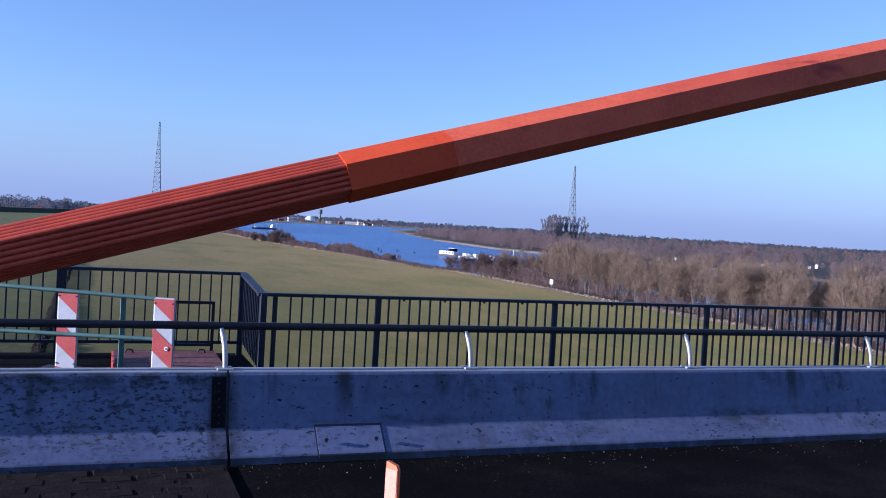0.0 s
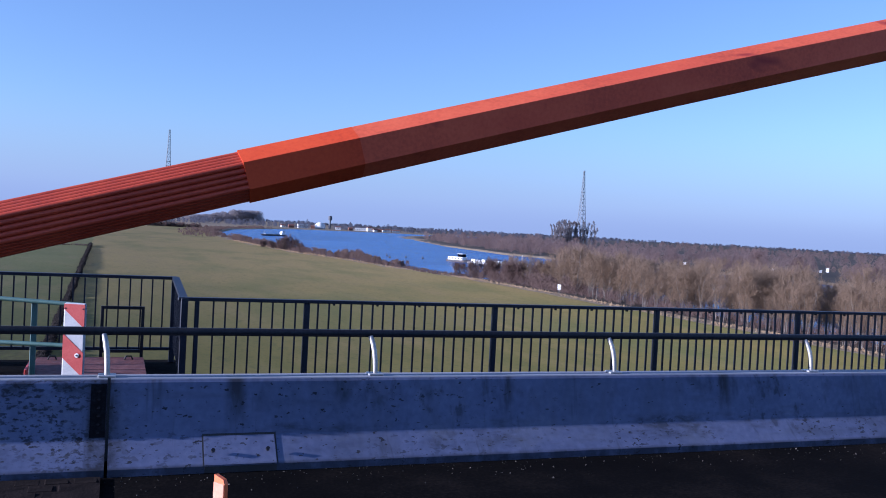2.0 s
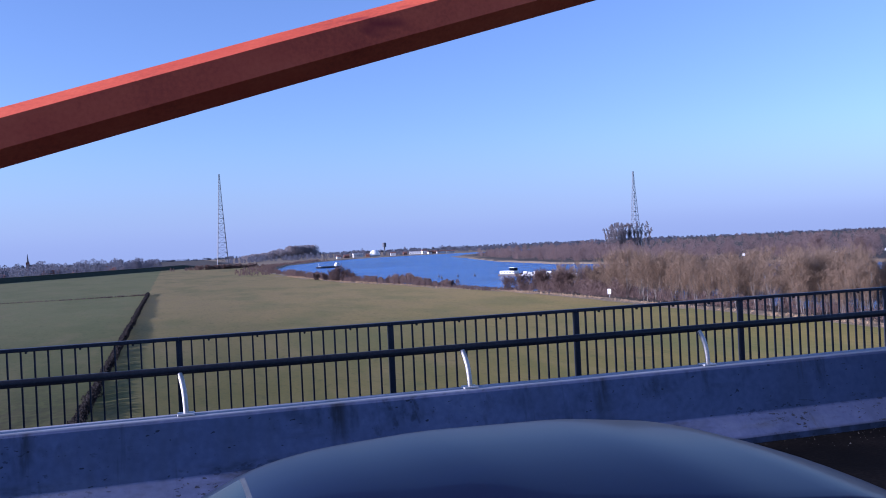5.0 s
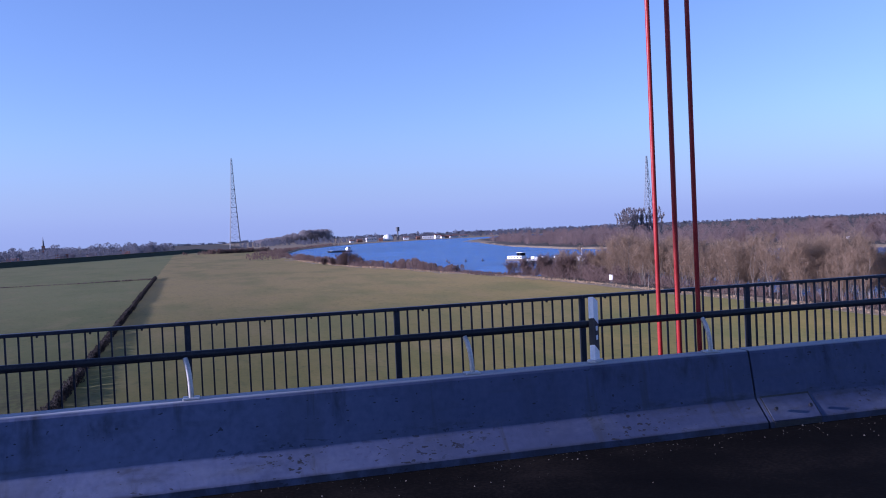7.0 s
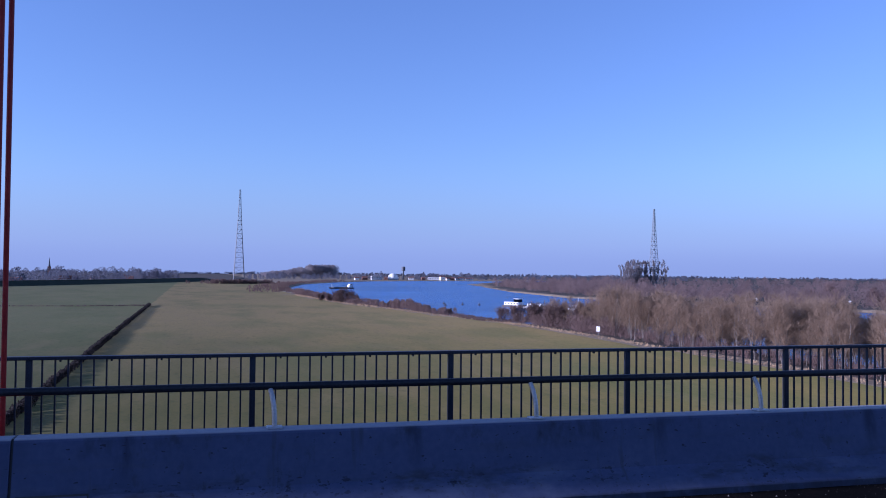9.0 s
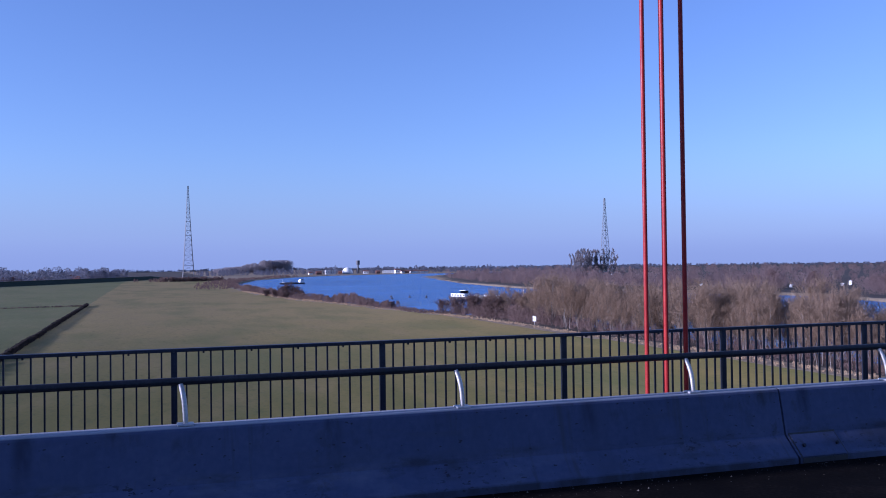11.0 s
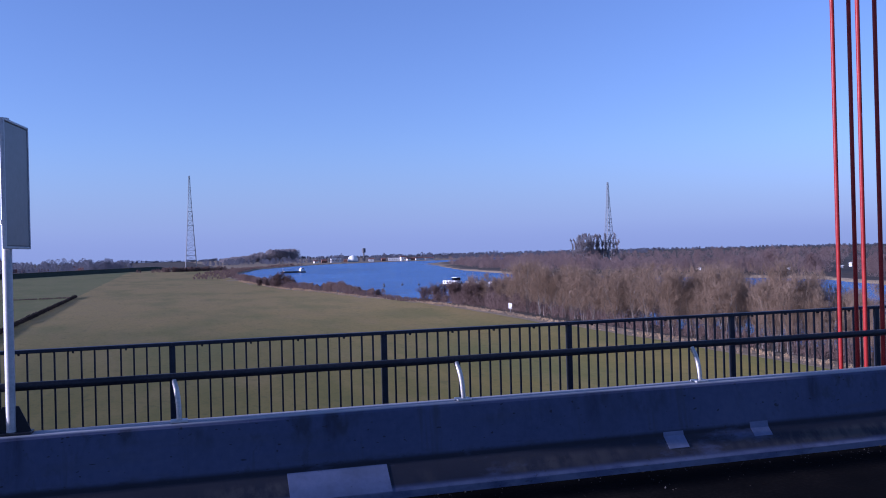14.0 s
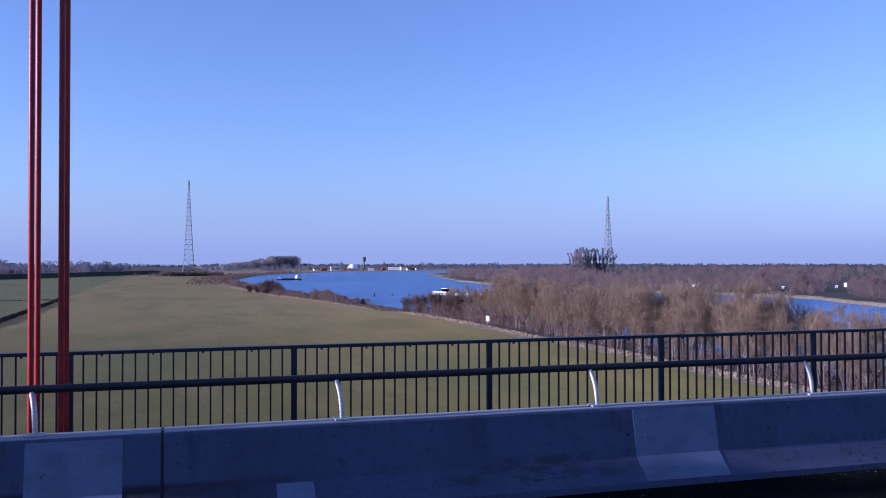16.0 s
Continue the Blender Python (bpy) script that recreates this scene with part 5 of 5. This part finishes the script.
# ---- boats ----
def hull_mesh(length, beam, height, rake):
    bm = bmesh.new()
    rows = []
    for f, w in ((0, 0.85), (0.06, 1.0), (0.82, 1.0), (0.93, 0.75), (1.0, 0.18)):
        x = (f - 0.5) * length
        hh = height * (1.25 if f > 0.9 else 1.0)
        rows.append([bm.verts.new(p) for p in ((x, -beam / 2 * w, hh), (x - rake * (f > 0.9), -beam / 2 * w * 0.9, -0.6), (x - rake * (f > 0.9), beam / 2 * w * 0.9, -0.6), (x, beam / 2 * w, hh))])
    for a, b in zip(rows, rows[1:]):
        for k in range(4):
            bm.faces.new((a[k], a[(k + 1) % 4], b[(k + 1) % 4], b[k]))
    bm.faces.new(rows[0])
    bm.faces.new(rows[-1][::-1])
    bmesh.ops.recalc_face_normals(bm, faces=bm.faces[:])
    return bm


def barge(x, y, turn):
    t = thing("cargo_barge", "river cargo barge with a dark hull and white wheelhouse", "barge", "river boats", at=(x, y, WATER))
    part("hull", (hull_mesh(34, 7, 1.6, 2.0), M["hull"]), t)
    part("hatch_cover", (box(-8, 12, -2.6, 2.6, 1.6, 2.5, 0.1), M["alu"]), t)
    w = part("wheelhouse", (box(-15.5, -10, -2.6, 2.6, 1.6, 4.6, 0.15), M["white"]), t)
    part("bridge_roof", (box(-15.0, -11, -2.2, 2.2, 4.6, 6.0, 0.1), M["white"]), w)
    for k in (-1, 1):
        part("window", (box(-14.4, -11.6, k * 2.21 - 0.03, k * 2.21 + 0.03, 5.0, 5.7), M["glass"]), w)
    part("mast", (tube([(13, 0, 1.8), (13, 0, 6.0)], 0.10, 6), M["white"]), t)
    t.rotation_euler.z = radians(turn)


barge(183, 1090, 200)


def work_vessel():
    t = thing("work_pontoon", "pusher boat with a white deckhouse and a loaded flat pontoon", "work boat", "river boats", at=(219, 520, WATER))
    part("pontoon", (box(-8, 22, -4, 4, -0.5, 1.2, 0.15), M["alu"]), t, "long grey flat pontoon")
    part("pusher_hull", (hull_mesh(19, 6, 1.3, 1.0), M["hull"]), t, "low dark hull", pose(-18, 0, 0))
    d = part("deckhouse", (box(-26, -13.5, -2.4, 2.4, 1.3, 3.3, 0.15), M["white"]), t)
    part("wheelhouse", (box(-18, -14, -1.8, 1.8, 3.3, 5.2, 0.1), M["glass"]), d, "dark glazed wheelhouse")
    part("roof", (box(-18.3, -13.7, -2.0, 2.0, 5.2, 5.45, 0.05), M["white"]), d)
    for k in range(5):
        part("window", (box(-25 + 2.5 * k, -23.8 + 2.5 * k, -2.43, -2.37, 1.9, 2.8), M["glass"]), d)
    for x, w, h, mat in ((-5, 3, 2.6, "white"), (-1, 3.4, 2.0, "alu"), (3.5, 2.6, 2.8, "white"), (9, 5, 1.2, "hull"), (14.5, 4, 2.6, "white"), (19, 2.4, 1.6, "alu")):
        part("load", (box(x - w / 2, x + w / 2, -1.6, 1.6, 1.2, 1.2 + 0.6 * h, 0.1), M[mat]), t)
    part("crane_post", (tube([(6.5, 0, 1), (6.5, 0, 5.5)], 0.25, 8), M["hull"]), t)
    t.rotation_euler.z = radians(-63)


work_vessel()


def tender():
    t = thing("tender_boat", "small white boat with a signal mast", "boat", "river boats", at=(233, 491, WATER))
    part("hull", (hull_mesh(11, 3.4, 1.3, 0.8), M["white"]), t)
    part("cabin", (box(-2.5, 0.5, -1, 1, 1.1, 2.8, 0.1), M["white"]), t)
    part("mast", (tube([(1.2, 0, 1), (1.2, 0, 7.5)], 0.16, 6), M["white"]), t)
    t.rotation_euler.z = radians(-55)


tender()


def buoy(x, y):
    t = thing("river_buoy", "small dark floating river buoy", "buoy", "river buoys", at=(x, y, WATER))
    part("float", (tube([(0, 0, -0.4), (0, 0, 0.7)], 0.8, 10), M["hull"]), t)
    part("topmark", (tube([(0, 0, 0.7), (0, 0, 2.0)], 0.30, 8, r1=0.1), M["hull"]), t)


for bx, by in ((196, 566), (187, 575), (178, 590), (171, 560)):
    buoy(bx, by)


def river_sign():
    t = thing("river_sign", "white rectangular river sign on a post at the bank", "river sign", at=(145.5, 274, GROUND))
    part("post", (tube([(0, 0.12, -1), (0, 0.12, 3.0)], 0.07, 8), M["zinc"]), t)
    part("board", (box(-0.6, 0.6, -0.04, 0.04, 1.2, 3.0, 0.02), M["white"]), t)
    t.rotation_euler.z = radians(-42)


river_sign()


# ---- grit at the foot of the barrier ----
def grit():
    rng = np.random.default_rng(4)
    n = 2600
    x = rng.uniform(-6, 62, n)
    y = 7.49 - np.abs(rng.normal(0, 0.35, n)) ** 1.2
    s = rng.uniform(0.002, 0.0065, n) * (1 + 1.2 * (rng.random(n) > 0.95))
    verts, faces = [], []
    for i in range(n):
        k = len(verts)
        a = rng.random() * 6.28
        for q in (0, 2.1, 4.2):
            verts.append((x[i] + s[i] * math.cos(a + q), y[i] + s[i] * math.sin(a + q), 0.001))
        verts.append((x[i], y[i], s[i] * 1.2))
        faces += [(k, k + 1, k + 3), (k + 1, k + 2, k + 3), (k + 2, k, k + 3)]
    tagged(new("grit", mesh_of("grit", verts, faces, M["gravel"])), "fine gravel and grit along the barrier foot", "gravel", kind="stuff")


grit()


# ---- setts along the barrier foot before the joint ----
M["sett"] = surface("sett_stone", [(0.008, 0.006, 0.006), (0.014, 0.010, 0.009), (0.028, 0.020, 0.017)], 0.22, 0.9, bump=0.008, fine=0.02, spec=0.1)
sett_bed = part("sett_strip", (box(-8.2, 0.175, 6.56, 7.462, -0.02, 0.0215), M["sett"]), None)
tagged(sett_bed, "strip of dark brown stone setts beside the barrier foot", "pavement", kind="structure")


def sett_mesh(seed):
    r = random.Random(seed)
    bm = box(-0.093, 0.093, -0.079, 0.079, -0.01, 0.020, 0.013)
    for v in bm.verts:
        v.co.x += r.uniform(-0.006, 0.006)
        v.co.y += r.uniform(-0.006, 0.006)
        v.co.z += r.uniform(-0.004, 0.004)
    return as_mesh("sett", bm, M["sett"])


setts = [sett_mesh(k) for k in range(5)]
sr = random.Random(9)
for row in range(5):
    for k in range(40):
        x = 0.07 - 0.205 * k - (0.10 if row % 2 else 0.0)
        part("sett", setts[sr.randrange(5)], sett_bed, "", pose(x, 7.375 - 0.176 * row, sr.uniform(0.0, 0.006), sr.uniform(-2, 2), sr.uniform(-2, 2), sr.choice((0, 180)) + sr.uniform(-3, 3)))
